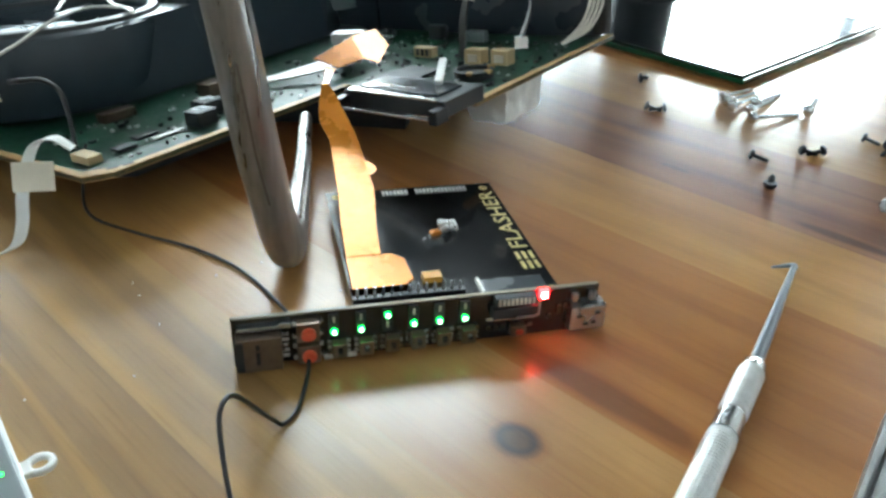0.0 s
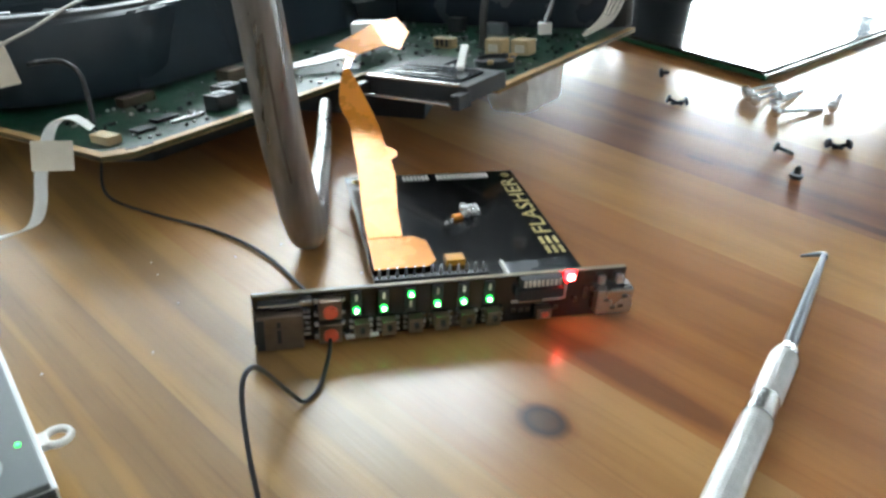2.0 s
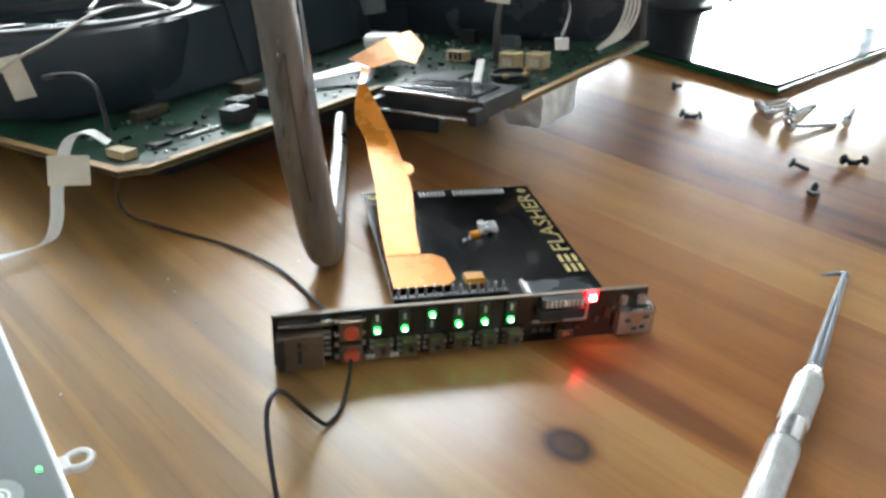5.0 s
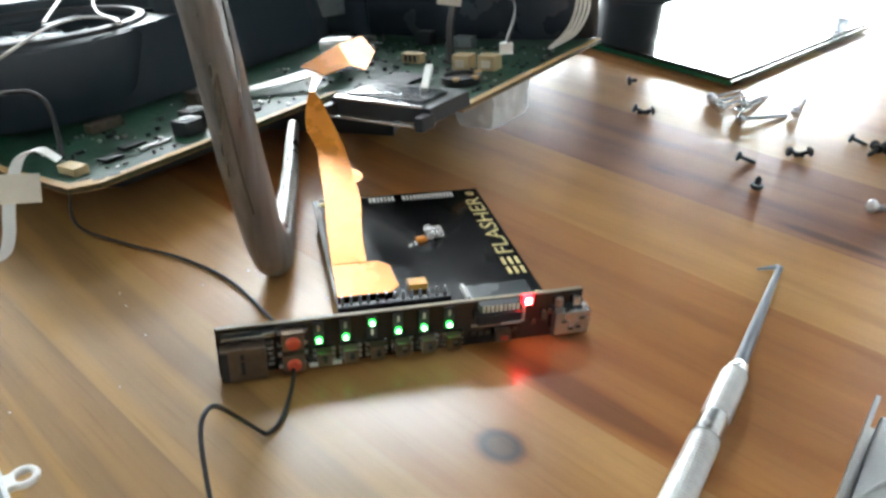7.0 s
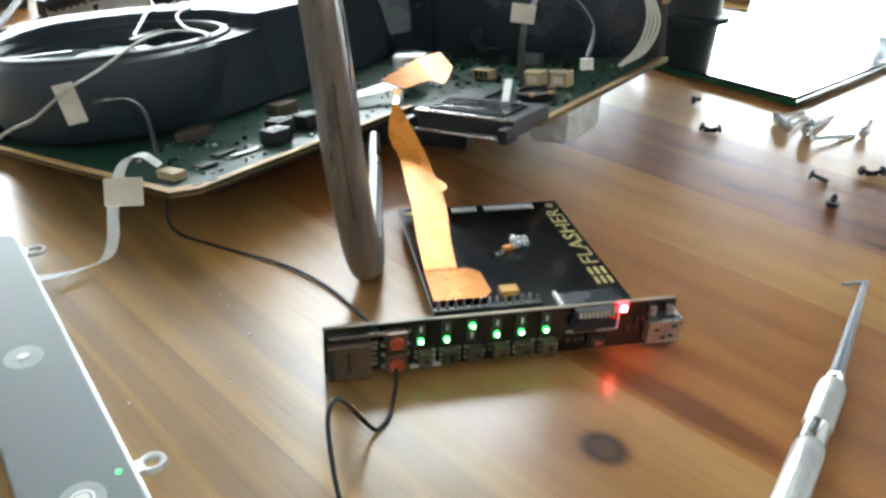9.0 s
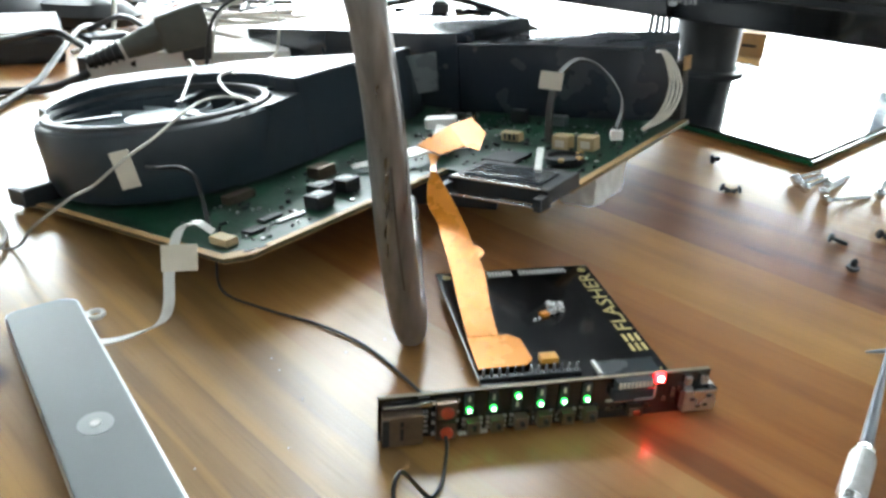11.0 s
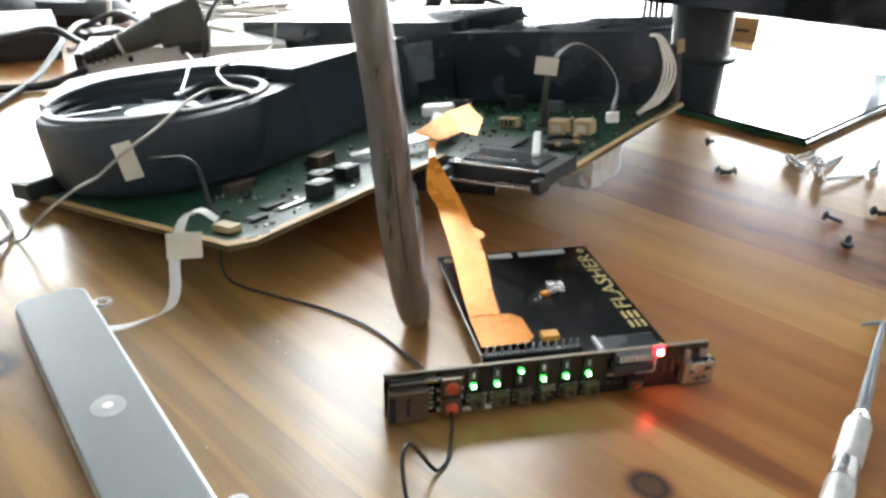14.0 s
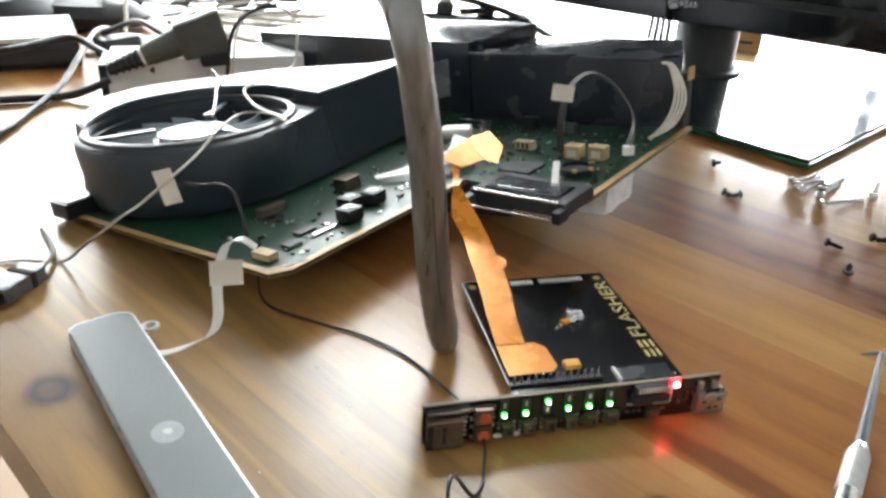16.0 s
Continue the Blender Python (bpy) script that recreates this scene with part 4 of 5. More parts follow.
part("foam_block", bm, FOAM, console, "clouded white foam block stuck under the board", True).location = (0.1815, -0.0570, -0.0110)
# ---- front strip of the console, lying loose ----
BAR = pose(-0.0838, 0.0153, 0, 0, 0, 24.4)
bar = thing("front_strip", "smoked grey plastic strip with silver rim, lying loose", "panel", BAR)


def strip_outline(w, l0, l1):
    out = [(w, l0), (w, l1 - 0.010)]
    for k in range(1, 9):
        a = math.pi / 2 * k / 8
        out.append((w - 0.008 + 0.008 * math.cos(a), l1 - 0.010 + 0.006 * math.sin(a)))
    out += [(-w + 0.0035, l1 - 0.0048), (-w + 0.0008, l1 - 0.0065), (-w, l1 - 0.009), (-w, l0)]
    return out


part("rim", prism(strip_outline(0.0126, -0.0778, 0.0848), 0.0003, 0.0066, 0.0006), RIM_SILVER, bar, "pale silver rim")
part("end_wall", box((0.0240, 0.0016, 0.0060), (0, -0.0780, 0.0033), 0.0004), SOFT_BLACK, bar, "dark plastic end")
part("face", prism([(x - 0.0005, y) for x, y in strip_outline(0.0119, -0.0774, 0.0818)], 0.0060, 0.0082, 0.0005), GREY_PLASTIC, bar, "smoked grey face")
for y in (-0.004, -0.0665):
    bm = lathe([(0.0052, 0), (0.0051, 0.0003), (0.0002, 0.0004)], 32)
    o = part("touch_spot", bm, SPOT_FILM, bar, "paler touch spot")
    o.location, o.scale = (-0.0005, y, 0.0080), (1, 1.1, 1)
    part("spot_light", cyl(0.0016, 0.0003, (-0.0005, y, 0.0085), seg=16), WHITE_PRINT, bar, "white symbol")
bm = lathe([(0.0028, 0), (0.0028, 0.0002), (0.0022, 0.0002), (0.0022, 0)], 24)
o = part("power_ring", bm, WHITE_PRINT, bar, "printed white ring")
o.location = (-0.0005, -0.0665, 0.00835)
part("led", cyl(0.0006, 0.0004, (0.0085, -0.0625, 0.0083), seg=12), GREEN_LED, bar, "small green light")
for y, x in ((-0.060, 0.0165), (0.066, 0.0160)):
    bm = bmesh.new()
    tube([(x + 0.0028 * math.cos(a), y + 0.0026 * math.sin(a), 0.0045) for a in np.linspace(0, 2 * math.pi, 17)], 0.0009, 8, 1, bm=bm)
    lug = part("lug", bm, WHITE, bar, "pale screw lug", True)
    part("lug_root", box((0.0034, 0.0046, 0.0018), (x - 0.0035, y, 0.0045), 0.0004), WHITE, bar)

# ---- white flat cable with tag, from console to strip ----
flat = thing("white_flat_cable", "white flat cable with paper tag, lying on the table", "cable")
cen = [(-0.0965, 0.0605, 0.0058), (-0.0885, 0.0640, 0.0034), (-0.0800, 0.0690, 0.0026), (-0.0722, 0.0755, 0.0030), (-0.0695, 0.0800, 0.0085), (-0.0695, 0.0880, 0.0160), (-0.0680, 0.0945, 0.0235), (-0.0650, 0.1000, 0.0300), (-0.0590, 0.1020, 0.0315), (-0.0530, 0.1010, 0.0275)]
sides = [(0.5, 0.9, 0), (0.45, 0.9, 0), (0.6, 0.8, 0), (0.9, 0.4, 0), (1, 0.1, 0), (1, 0, 0), (1, 0.1, 0), (0.9, 0.5, 0), (0.5, 0.85, 0), (0.3, 0.95, 0)]
pairs = [(Vector(c) - Vector(s).normalized() * 0.0021, Vector(c) + Vector(s).normalized() * 0.0021) for c, s in zip(cen, sides)]
part("band", strip(pairs, 0.0005, 6), WHITE, flat)
part("paper_tag", box((0.0135, 0.0006, 0.0105), (0, 0, 0), 0.0002), PAPER, flat, "folded white tape tag").matrix_basis = pose(-0.0655, 0.0915, 0.0215, -30, 3, 4)

# ---- pick tool ----
p0, p1 = Vector((0.1965, 0.0172, 0.0036)), Vector((0.1483, -0.0305, 0.0042))
dd = (Vector((0.1030, -0.0732, 0.0042)) - p1).normalized()
pick = thing("pick_tool", "steel hook pick with knurled metal handle on the table", "hand tool", Matrix.Translation(p1) @ dd.to_track_quat("Z", "Y").to_matrix().to_4x4())
inv = pick.matrix_basis.inverted()
part("hook", tube([inv @ Vector(q) for q in ((0.1895, 0.0203, 0.0018), (0.1935, 0.0188, 0.0029), (0.1958, 0.0178, 0.0034), (0.1962, 0.0168, 0.0036), (0.1948, 0.0152, 0.0037))], 0.0006, 10, 4, radii=[0.0004, 0.0008, 0.0011, 0.0012, 0.0012]), TOOL_STEEL, pick, smooth=True)
part("shaft", tube([inv @ p0.lerp(p1, k) for k in (0.02, 0.3, 0.7, 1.01)], 0.001, 16, 3, radii=[0.0010, 0.0014, 0.0019, 0.0021]), TOOL_STEEL, pick, smooth=True)


def knurled(z0, z1, r, pitch=0.0012, depth=0.00042, seg=48):
    """A grip with crossed helical ridges."""
    n = int((z1 - z0) / pitch * 3)
    bm = bmesh.new()
    rows = []
    for i in range(n + 1):
        z = z0 + (z1 - z0) * i / n
        fade = min(1.0, i / 4, (n - i) / 4)
        ring = []
        for j in range(seg):
            a = 2 * math.pi * j / seg
            u, v = z / pitch * 2 * math.pi, 12 * a
            h = 0.5 + 0.38 * math.sin(u) + 0.12 * math.sin(u * 0.5 + v) * math.sin(u * 0.5 - v)
            q = r - depth * (1 - h) * fade - 0.0005 * (1 - fade)
            ring.append(bm.verts.new((q * math.cos(a), q * math.sin(a), z)))
        rows.append(ring)
    for a, b in zip(rows, rows[1:]):
        for j in range(seg):
            bm.faces.new((a[j], a[(j + 1) % seg], b[(j + 1) % seg], b[j]))
    bm.faces.new(rows[0][::-1])
    bm.faces.new(rows[-1])
    return bm


part("collar", lathe([(0.0024, 0.0), (0.0032, 0.0012), (0.0036, 0.0042), (0.0037, 0.0050)], 28), SILVER, pick, smooth=True)
part("front_grip", knurled(0.0050, 0.0270, 0.0041), GRIP, pick, "knurled metal grip")
part("neck", lathe([(0.0036, 0.0268), (0.0037, 0.0275), (0.0038, 0.0310), (0.0040, 0.0365)], 28), SILVER, pick, smooth=True)
part("rear_grip", knurled(0.0365, 0.1000, 0.0042), GRIP, pick, "knurled metal grip")
part("end_cap", lathe([(0.0038, 0.1000), (0.0041, 0.1010), (0.0041, 0.1060), (0.0036, 0.1080)], 28), CHROME, pick, smooth=True)

# ---- hard disk in its sled ----
HD = pose(0.1708, -0.0572, 0, 0, 0, 38.5)
disk = thing("hard_disk", "silver hard disk with white label in a metal sled", "hard disk", HD)
part("sled_base", box((0.104, 0.0735, 0.0012), (-0.052, -0.0378, 0.0008), 0.0003), ALU, disk)
part("sled_flange", box((0.108, 0.0012, 0.0112), (-0.053, -0.0006, 0.0058), 0.0003), ALU, disk, "upright bright flange")
part("sled_flange", box((0.104, 0.0012, 0.0100), (-0.052, -0.0752, 0.0052), 0.0003), ALU, disk)
part("disk_body", box((0.100, 0.0695, 0.0080), (-0.0545, -0.0375, 0.0054), 0.0008), ALU, disk)
for r in (0.0400, 0.0365):
    bm = bmesh.new()
    tube([(r * math.cos(a), r * math.sin(a), 0) for a in np.linspace(0, 2 * math.pi, 65)], 0.0006, 8, 1, bm=bm)
    o = part("pressed_ring", bm, ALU, disk, smooth=True)
    o.location, o.scale = (-0.0500, -0.0375, 0.0093), (1.0, 0.86, 1.0)
lab = part("label_sheet", box((0.050, 0.046, 0.0003), (-0.0425, -0.0325, 0.0099), rot=turn("Z", 0)), WHITE_PAPER, disk, "white printed label")
for k in range(7):
    part("ink_mark", box((0.0020, 0.0026, 0.0002), (-0.0215, -0.0130 - 0.0042 * k, 0.0101)), INK, lab)
for row, (a, b) in enumerate(((0.0, 0.020), (0.0, 0.028), (0.004, 0.024), (0.0, 0.030))):
    part("ink_bar", box((0.0011, b - a, 0.0002), (-0.0315 - 0.0042 * row, -0.0185 - (a + b) / 2, 0.0101)), INK, lab)
for k, (x, y) in enumerate(((-0.0345, -0.0135), (-0.0395, -0.0130))):
    part("ink_swirl", box((0.0030, 0.0012, 0.0002), (x, y, 0.0101), rot=turn("Z", 30 + 50 * k)), INK, lab)
for x, y in ((-0.0085, -0.0095), (-0.0085, -0.066), (-0.100, -0.0095)):
    part("screw_head", cyl(0.0024, 0.0010, (x, y, 0.0097), seg=20, bevel=0.0003), CHROME, disk, smooth=True)


# ---- screws ----
def screw(name, label, length, r, head, hh, material, m, group):
    s = thing(name, label, "screw", m, group)
    prof = [(r * 0.35, length), (r, length - r)]
    n = max(4, int(length / (r * 0.55)))
    for k in range(n):
        z = (length - r) * (1 - (k + 0.5) / n)
        prof += [(r, z + 0.00012), (r * 0.78, z)]
    part("shank", lathe(prof[::-1] if prof[0][1] > prof[-1][1] else prof, 12), material, s)
    part("head", lathe([(head * 0.95, 0), (head, -hh * 0.4), (head * 0.75, -hh * 0.9), (head * 0.3, -hh)], 18), material, s, smooth=True)
    return s


def lying(x, y, yaw, head, r, length):
    """A pose with the screw's shank pointing along yaw, head and tip touching the table."""
    dip = math.degrees(math.asin(min(0.6, (head - r * 0.4) / length)))
    return Matrix.Translation((x, y, head * 0.97)) @ turn("Z", yaw) @ turn("Y", 90 + dip)


GB = "black screws on the table"
BL = "small black screw lying on the wooden table"
first = screw("black_screw", BL, 0.0080, 0.0011, 0.0026, 0.0016, SCREW_BLACK, lying(0.2435, 0.1135, -30, 0.0026, 0.0011, 0.008), GB)
for x, y, yaw in ((0.2235, 0.1835, -25), (0.2310, 0.1795, 160), (0.2730, 0.1150, -15), (0.2825, 0.1130, 170), (0.3180, 0.1250, -40), (0.3235, 0.1150, 20), (0.3250, 0.1090, 100), (0.3285, 0.1135, -70), (0.3210, 0.1105, 200)):
    copy_thing(first, lying(x, y, yaw, 0.0026, 0.0011, 0.008))
short = screw("black_screw", "short black screw standing on its head on the table", 0.0040, 0.0016, 0.0030, 0.0022, SCREW_BLACK, pose(0.2335, 0.0845, 0.0022), GB)
copy_thing(short, pose(0.2430, 0.2290, 0.0030, 80, 0, 70))
GS = "long silver screws on the table"
SL = "long silver screw lying on the wooden table"
long = screw("silver_screw", SL, 0.036, 0.0011, 0.0031, 0.0026, CHROME, lying(0.2730, 0.1575, 12, 0.0035, 0.0015, 0.036), GS)
for x, y, yaw in ((0.2755, 0.1910, 30), (0.2735, 0.1835, 31), (0.2725, 0.1765, 33), (0.2795, 0.1690, 35), (0.2890, 0.1785, 33)):
    copy_thing(long, lying(x, y, yaw, 0.0035, 0.0015, 0.036))
copy_thing(long, lying(0.3115, 0.1630, 44, 0.0035, 0.0015, 0.036))
pale = screw("silver_screw", "short bright screw lying on the wooden table", 0.0085, 0.0015, 0.0030, 0.0018, TIN, lying(0.2700, 0.0550, 5, 0.0030, 0.0015, 0.0085), GS)
copy_thing(pale, lying(0.2860, 0.0565, 200, 0.0030, 0.0015, 0.0085))

# ---- monitor on its glass foot ----
MON = Matrix(((0.848, 0.53, 0, 0.303), (0.53, -0.848, 0, 0.213), (0, 0, -1, 0), (0, 0, 0, 1)))
FOOT = pose(0.303, 0.213, 0, 0, 0, 30)
mon = thing("monitor", "black monitor on a round post and glossy glass foot", "monitor", FOOT)
part("foot_pad", cyl(0.012, 0.0016, (0.03, 0.03, 0.0008), seg=20), SOFT_BLACK, mon)
part("foot_pad", cyl(0.012, 0.0016, (0.21, 0.27, 0.0008), seg=20), SOFT_BLACK, mon)
part("glass_edge", prism([(0, 0), (0.235, 0), (0.235, 0.30), (0, 0.30)], 0.0016, 0.0048, 0.0005), GLASS_EDGE, mon, "green tinted glass edge")
part("glass_top", prism([(0.003, 0.003), (0.232, 0.003), (0.232, 0.297), (0.003, 0.297)], 0.0049, 0.0064, 0.0006), GLOSS_BLACK, mon, "glossy black glass plate")
pc = FOOT.inverted() @ Vector((0.357, 0.454, 0))
bm = lathe([(0.037, 0.0066), (0.037, 0.0090), (0.031, 0.0105), (0.0285, 0.0150), (0.0285, 0.0700), (0.0290, 0.0760)], 40)
o = part("post", bm, SOFT_BLACK, mon, "black round post", True)
o.location = (pc.x, pc.y, 0)
sl = FOOT.inverted() @ pose(0.305, 0.409, 0.0575, 0, 0, -49.5)
scr = part("screen_body", box((0.56, 0.040, 0.36), (0.0, 0.021, 0.180), 0.004), SOFT_BLACK, mon, "black monitor body")
scr.matrix_basis = sl
part("bezel", box((0.558, 0.004, 0.0235), (0.0, -0.0015, 0.0125), 0.0012), GLOSS_BLACK, scr, "glossy black bezel")
part("screen_glass", box((0.530, 0.002, 0.31), (0.0, 0.0003, 0.184)), GLOSS_BLACK, scr)
bm = lathe([(0.0048, 0), (0.0048, 0.0004), (0.0026, 0.0004), (0.0026, 0)], 24)
o = part("badge_ring", bm, SILVER, scr)
o.matrix_basis = Matrix.Translation((-0.0105, -0.0036, 0.0155)) @ turn("X", 90)
for k in range(4):
    part("badge_mark", box((0.0026, 0.0004, 0.0046 if k != 1 else 0.0066), (-0.0035 + 0.0040 * k, -0.0037, 0.0160)), SILVER, scr)
for k in range(4):
    part("cable_tail", tube([(-0.047 + 0.004 * k, 0.045, 0.010), (-0.050 + 0.0055 * k, 0.055, -0.010), (-0.053 + 0.006 * k, 0.06, -0.030)], 0.0020, 8, 5), WIRE_BLACK, scr)

# ---- clutter at the far side of the table ----
plug = thing("mains_plug", "olive grey mains plug with cord on a white box", "plug", pose(-0.094, 0.428, 0.0475, 0, -15, 9))
bm = box((0.036, 0.034, 0.030), (0, 0, 0), 0.004, seg=3)
for v in bm.verts:
    v.co.z *= 1 + 5 * v.co.x
    v.co.y *= 1 + 4 * v.co.x
part("plug_body", bm, OLIVE_GREY, plug, "moulded olive grey plug body", True)
part("plug_base", box((0.022, 0.026, 0.014), (0.004, -0.002, -0.0178), 0.003, turn("Y", 12)), SOFT_BLACK, plug, "dark pin side")
part("plug_neck", tube([(-0.046, -0.001, -0.004), (-0.032, 0, -0.003), (-0.012, 0, -0.001)], 0.010, 14, 5, radii=[0.0075, 0.0095, 0.0120]), OLIVE_GREY, plug, smooth=True)
part("strain_relief", tube([(-0.074, -0.002, -0.006), (-0.060, -0.001, -0.005), (-0.045, 0, -0.004)], 0.006, 14, 5, radii=[0.0042, 0.0055, 0.0066]), SOFT_BLACK, plug, smooth=True)
for k in range(5):
    part("neck_rib", tube([(-0.070 + 0.005 * k, -0.002, -0.0058 + 0.0004 * k), (-0.0685 + 0.005 * k, -0.002, -0.0057 + 0.0004 * k)], 0.0056 + 0.0005 * k, 14, 1), SOFT_BLACK, plug)
part("white_ring", tube([(-0.0475, -0.001, -0.0042), (-0.0455, -0.001, -0.0040)], 0.0078, 16, 1), WHITE, plug)
part("red_mark", box((0.014, 0.010, 0.001), (-0.004, 0.004, 0.0148), 0.0003, turn("Y", -8)), RED_PRINT, plug)
part("cord", tube([plug.matrix_basis.inverted() @ Vector(q) for q in ((-0.1625, 0.4160, 0.0155), (-0.176, 0.4140, 0.0095), (-0.196, 0.4140, 0.0040), (-0.236, 0.4100, 0.0032), (-0.32, 0.395, 0.0032))], 0.0031, 10, 6), WIRE_BLACK, plug, smooth=True)

carton = thing("white_box", "white carton with its shaded end coloured black, lying behind the console", "box", pose(-0.092, 0.452, 0, 0, 0, 4))
part("carton_body", box((0.150, 0.050, 0.0280), (0, 0, 0.0140), 0.0015), WHITE_PAPER, carton)
# shade on the carton's left end, put in as a black slab
part("shaded_end", box((0.006, 0.046, 0.0250), (-0.0780, -0.001, 0.0127), 0.0015), SOFT_BLACK, carton)
backpack = thing("dark_bag", "slumped dark blue bag at the far end of the table", "bag", pose(-0.345, 0.845, 0, 0, 0, 8))
bm = lathe([(0.10, 0.0), (0.155, 0.02), (0.165, 0.06), (0.130, 0.10), (0.05, 0.125), (0.005, 0.13)], 40)
bmesh.ops.subdivide_edges(bm, edges=bm.edges[:], cuts=2, use_grid_fill=True)
for v in bm.verts:
    k = 1 + 0.18 * noise.noise(v.co * 14) + 0.07 * noise.noise(v.co * 45)
    v.co = Vector((v.co.x * k * 1.05, v.co.y * k * 0.45, max(0.0, v.co.z * (0.85 + 0.25 * noise.noise(v.co * 11)))))
part("cloth", bm, BAG_CLOTH, backpack, smooth=True)
part("strap", tube([(-0.05, -0.072, 0.004), (-0.01, -0.080, 0.050), (0.05, -0.076, 0.080), (0.11, -0.072, 0.050), (0.15, -0.066, 0.004)], 0.010, 10, 6, flat=0.3), SOFT_BLACK, backpack, smooth=True)
w5 = thing("white_lead", "white cable standing up among the far clutter", "wire")
part("strand", tube([(-0.205, 0.55, 0.002), (-0.187, 0.575, 0.004), (-0.178, 0.60, 0.012), (-0.175, 0.61, 0.040), (-0.176, 0.62, 0.075), (-0.195, 0.66, 0.060), (-0.22, 0.70, 0.002)], 0.0022, 10, 6), WIRE_WHITE, w5, smooth=True)
router = thing("pale_device", "white topped black device on the table", "device", pose(-0.330, 0.535, 0, 0, 0, 14))
part("case", box((0.24, 0.10, 0.023), (0, 0, 0.0115), 0.006), SOFT_BLACK, router)
part("lid", box((0.235, 0.095, 0.004), (0, 0, 0.0250), 0.0015), WHITE, router, "white lid")
for nm, x, y, rz, s in (("dark_bundle", -0.325, 0.665, 10, 0.95), ("dark_bundle", -0.225, 0.680, -12, 0.75)):
    b = thing(nm, "dark rounded padded bundle on the table", "pouch", pose(x, y, 0, 0, 0, rz))
    bm = lathe([(0.02, 0.0), (0.040, 0.008), (0.046, 0.028), (0.036, 0.048), (0.010, 0.056)], 28)
    for v in bm.verts:
        v.co = Vector((v.co.x * 1.9 * s, v.co.y * s, v.co.z * s * 0.72))
    part("padding", bm, SOFT_BLACK, b, smooth=True)
tray = thing("cable_heap", "tangled dark and pale cables on the table", "cables", pose(-0.15, 0.68, 0))
for k in range(8):
    cx, cy = random.uniform(-0.02, 0.18), random.uniform(-0.09, 0.10)
    pts = [(cx + random.uniform(-0.09, 0.09), cy + random.uniform(-0.07, 0.07), 0.004 + 0.0025 * k + random.uniform(-0.002, 0.006)) for _ in range(5)]
    part("cable", tube(pts, random.uniform(0.0012, 0.0026), 8, 7), (WIRE_BLACK, WIRE_BLACK, WIRE_GREY, WIRE_BLACK, WIRE_WHITE)[k % 5], tray, smooth=True)
for nm, label, r, mt, pts in (
        ("black_cable", "black cable curling between the devices on the table", 0.0028, WIRE_BLACK, ((-0.30, 0.43, 0.026), (-0.246, 0.449, 0.030), (-0.227, 0.469, 0.030), (-0.204, 0.497, 0.030), (-0.180, 0.477, 0.024), (-0.152, 0.438, 0.021), (-0.130, 0.425, 0.020))),
        ("black_cable", "black cable lying across the wooden table", 0.0026, WIRE_BLACK, ((-0.26, 0.25, 0.0027), (-0.222, 0.331, 0.0027), (-0.213, 0.380, 0.0027), (-0.203, 0.436, 0.006), (-0.196, 0.516, 0.020), (-0.196, 0.575, 0.020), (-0.19, 0.62, 0.010))),
        ("black_cable", "black cable arching behind the mains plug", 0.0024, WIRE_BLACK, ((-0.190, 0.560, 0.020), (-0.153, 0.509, 0.040), (-0.129, 0.469, 0.040), (-0.111, 0.440, 0.034), (-0.100, 0.43, 0.030))),
        ("grey_cable", "grey cable looping behind the mains plug", 0.0020, WIRE_GREY, ((-0.130, 0.430, 0.0190), (-0.130, 0.445, 0.026), (-0.123, 0.462, 0.030), (-0.104, 0.496, 0.030), (-0.082, 0.521, 0.026), (-0.03, 0.56, 0.004)))):
    c = thing(nm, label, "cable")
    part("strand", tube(pts, r, 10, 6), mt, c, smooth=True)
block = thing("black_adapter", "small black adapter lying among the cables", "adapter", pose(-0.178, 0.555, 0, 0, 0, 40))
part("case", box((0.036, 0.022, 0.018), (0, 0, 0.0092), 0.004), SOFT_BLACK, block)
part("white_end", box((0.005, 0.018, 0.014), (0.0206, 0, 0.0092), 0.002), WHITE, block)
paper = thing("paper_sheet", "white paper sheet lying under the cables", "paper", pose(-0.09, 0.60, 0.0008, 0, 0, 18))
part("sheet", box((0.15, 0.11, 0.0006), (0, 0, 0)), WHITE_PAPER, paper)
pad = thing("game_controller", "glossy black game controller with cable on the table", "game controller", pose(0.158, 0.605, 0, 0, 0, 4))
bm = box((0.135, 0.062, 0.024), (0, 0, 0.020), 0.010, seg=4)
for v in bm.verts:
    v.co.z += 0.010 * math.cos(v.co.x * 22) - 0.004 - 0.06 * v.co.x
    v.co.y *= 1 - 2.2 * abs(v.co.x)
part("shell", bm, GLOSS_BLACK, pad, smooth=True)
for x in (-0.058, 0.054):
    bm = lathe([(0.012, 0.0), (0.020, 0.006), (0.0215, 0.018), (0.016, 0.030), (0.003, 0.035)], 24)
    for v in bm.verts:
        v.co = Vector((v.co.x + x, v.co.y * 1.7 - 0.020, v.co.z))
    part("grip", bm, GLOSS_BLACK, pad, smooth=True)
for x in (-0.022, 0.024):
    part("thumb_stick", cyl(0.0100, 0.012, (x, -0.012, 0.036 - 0.06 * x), r2=0.0085, seg=24, bevel=0.002), SOFT_BLACK, pad, smooth=True)
part("silver_trim", box((0.026, 0.010, 0.002), (0.003, -0.022, 0.0345), 0.001, turn("X", 24)), SILVER, pad)
part("cord", tube([(-0.070, 0.02, 0.036), (-0.02, 0.0, 0.046), (0.035, -0.03, 0.036), (0.072, -0.06, 0.018), (0.090, -0.10, 0.004), (0.094, -0.16, 0.003)], 0.0032, 10, 6), WIRE_BLACK, pad, smooth=True)
bag = thing("cardboard_box", "small brown cardboard box on the table", "box", pose(0.461, 0.545, 0, 0, 0, -34))
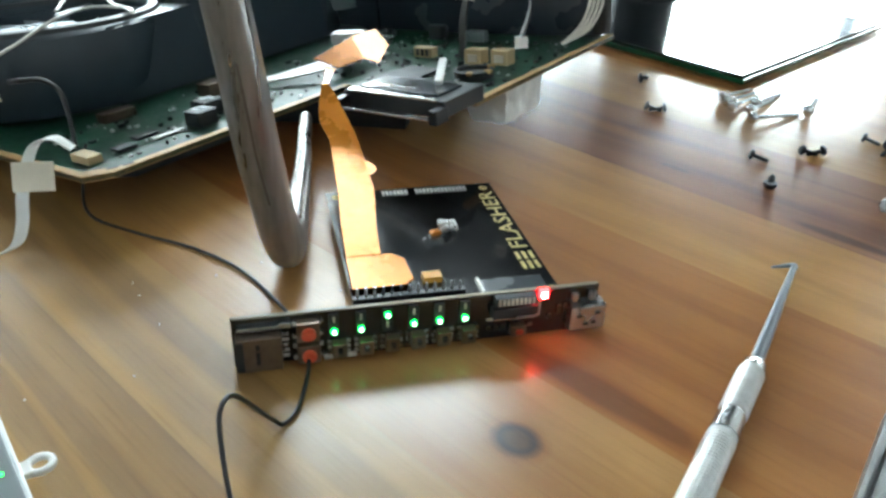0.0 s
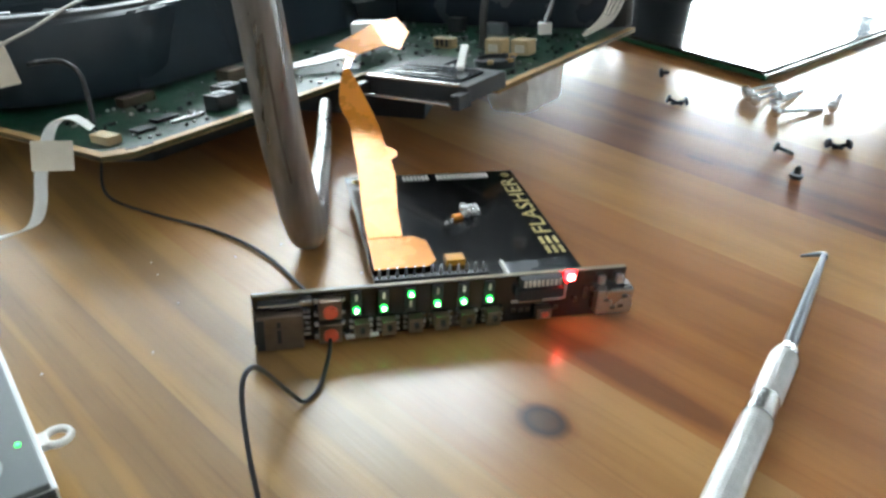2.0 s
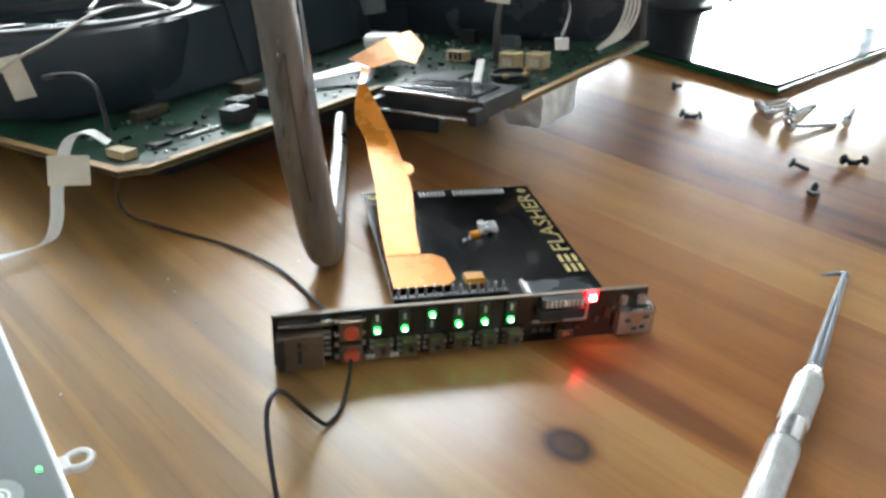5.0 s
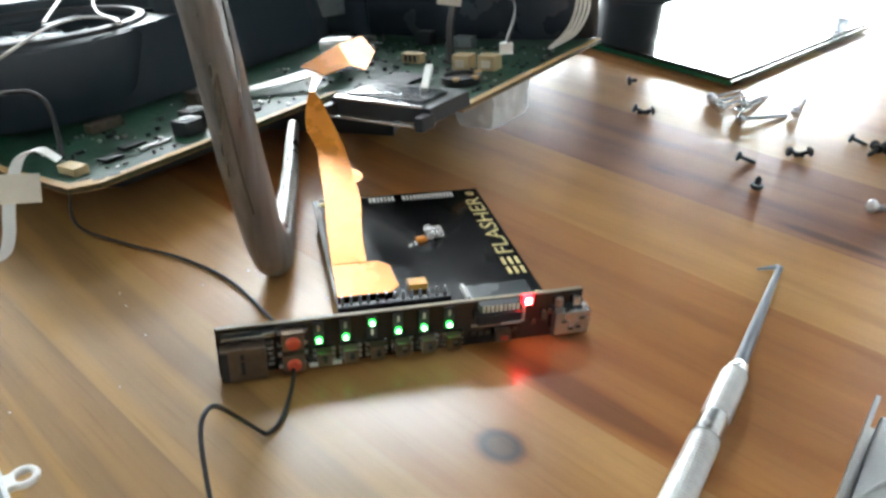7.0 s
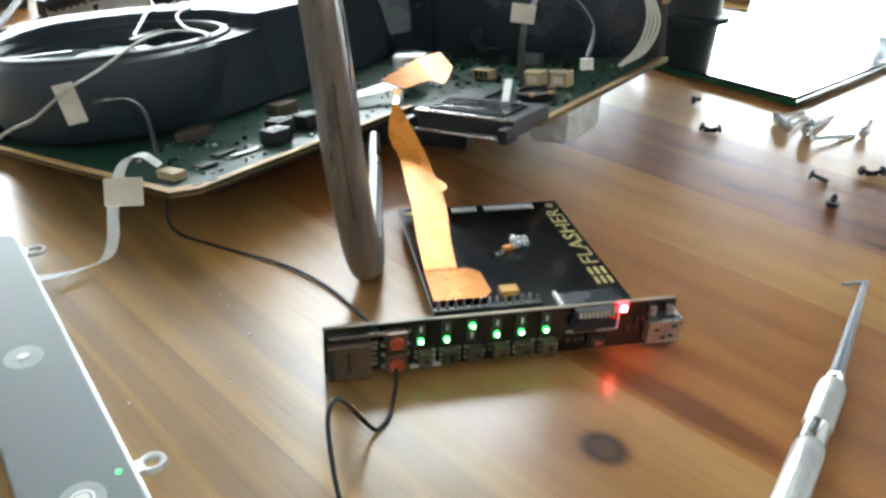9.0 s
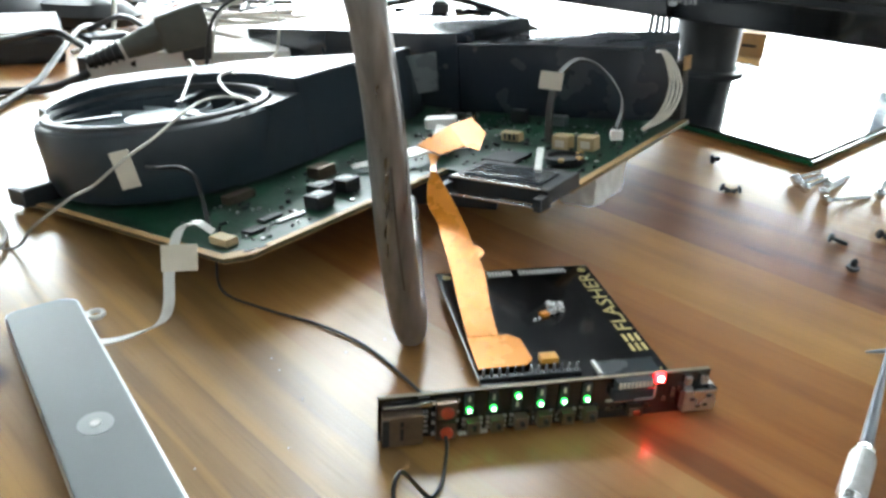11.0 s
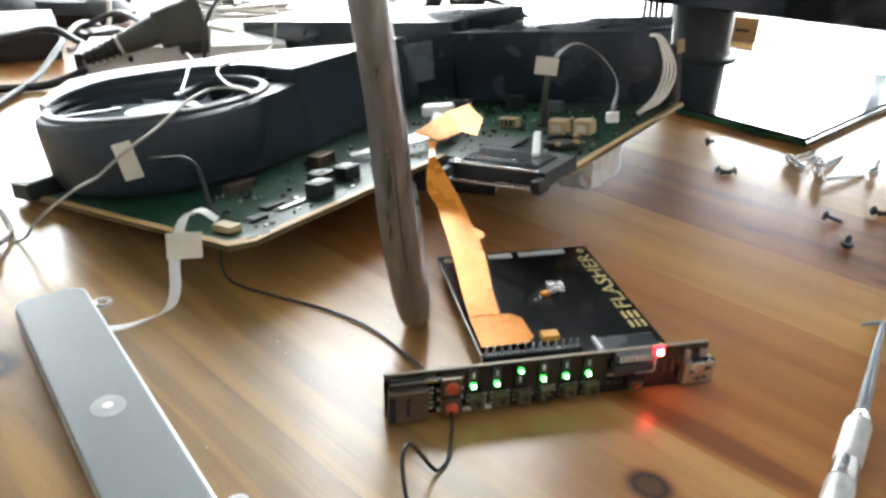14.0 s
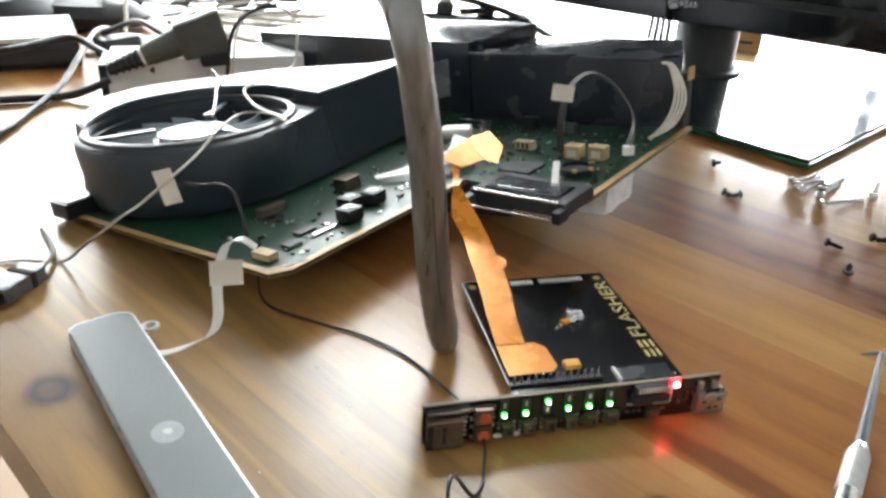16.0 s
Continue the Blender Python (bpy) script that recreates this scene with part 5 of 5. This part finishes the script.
part("carton", box((0.031, 0.022, 0.024), (0, 0, 0.012), 0.001), CARD, bag)
part("printed_line", box((0.014, 0.0004, 0.003), (0, -0.0113, 0.011)), INK, bag)

# ---- pale leads over the console ----
w1 = thing("pale_lead", "thin pale lead draped over the fan shroud", "wire")


def con(*q):
    return [CON @ Vector(p) for p in q]


part("strand", tube(con((0.0695, 0.0659, 0.0412), (0.0777, 0.0854, 0.041), (0.0733, 0.1028, 0.041), (0.0470, 0.0883, 0.041), (0.0178, 0.0726, 0.036), (-0.0017, 0.0653, 0.0324), (-0.0100, 0.0716, 0.0254)) + [Vector((-0.1029, 0.132, 0.0359)), Vector((-0.1100, 0.1210, 0.0350)), Vector((-0.126, 0.125, 0.022)), Vector((-0.144, 0.150, 0.0012)), Vector((-0.165, 0.154, 0.0010)), Vector((-0.20, 0.150, 0.0010))], 0.0007, 8, 5), WIRE_GREY, w1, smooth=True)
part("paper_tag", box((0.0085, 0.0005, 0.0170), (0, 0, 0)), PAPER, w1, "cream paper tape tag").matrix_basis = CON @ Matrix.Translation((0.0060, 0.0812, 0.0235)) @ turn("Z", -49.2) @ turn("Y", -9)
w2 = thing("white_lead", "thin white lead looping above the console", "wire")
part("strand", tube(con((0.0726, 0.0689, 0.0405), (0.0795, 0.0833, 0.0405), (0.0899, 0.1117, 0.0405), (0.1100, 0.1440, 0.0430), (0.1243, 0.1449, 0.0455), (0.1472, 0.1508, 0.0455), (0.1743, 0.1672, 0.0465), (0.1800, 0.1677, 0.0585), (0.1837, 0.1705, 0.0708), (0.1827, 0.1775, 0.0799), (0.1749, 0.1888, 0.0818), (0.1635, 0.1996, 0.0753), (0.1557, 0.2018, 0.0627), (0.150, 0.203, 0.040), (0.146, 0.210, 0.010)), 0.0008, 8, 6), WIRE_WHITE, w2, smooth=True)
w4 = thing("dark_lead", "thin dark lead looping beside the white lead", "wire")
part("strand", tube(con((0.1780, 0.1800, 0.0835), (0.1720, 0.1910, 0.0825), (0.1610, 0.2000, 0.0760), (0.1530, 0.2030, 0.0640), (0.1490, 0.2060, 0.045), (0.146, 0.215, 0.005)), 0.0013, 8, 6), WIRE_BLACK, w4, smooth=True)
w3 = thing("white_lead", "short white lead bent over the fan edge", "wire")
part("strand", tube(con((0.1480, 0.2300, 0.030), (0.1412, 0.2148, 0.0455), (0.1127, 0.1691, 0.0455), (0.1000, 0.1570, 0.0450), (0.0860, 0.1402, 0.0440), (0.0652, 0.1183, 0.0400)), 0.0008, 8, 6), WIRE_WHITE, w3, smooth=True)

gp = thing("grey_plug", "grey plastic plug end lying on the table", "plug", pose(-0.158, 0.128, 0, 0, 0, 62))
part("plug_shell", box((0.024, 0.012, 0.007), (0, 0, 0.0037), 0.0012), GREY_FILM, gp)
part("plug_nose", box((0.010, 0.009, 0.005), (-0.0165, 0, 0.0033), 0.0006), MATT_BLACK, gp)
part("plug_rib", box((0.003, 0.0128, 0.0076), (0.004, 0, 0.0040), 0.0006), MATT_BLACK, gp)
part("cord", tube([(0.011, 0, 0.0035), (0.022, 0.002, 0.003), (0.034, 0.010, 0.0016), (0.05, 0.03, 0.0014)], 0.0013, 8, 6), WIRE_GREY, gp, smooth=True)

# ---- crumbs and dust on the table ----
crumbs = bmesh.new()
for k in range(15):
    x, y = random.uniform(-0.09, 0.30), random.uniform(-0.10, 0.10)
    if k < 7:
        x, y = random.uniform(-0.06, 0.01), random.uniform(-0.02, 0.06)
    box((random.uniform(0.0003, 0.0007), random.uniform(0.0003, 0.0005), 0.0003), (x, y, 0.0002), rot=turn("Z", random.uniform(0, 180)), bm=crumbs)
tagged(part("crumbs", crumbs, PAPER), "pale crumbs and dust scattered on the table", "crumbs", kind="stuff")
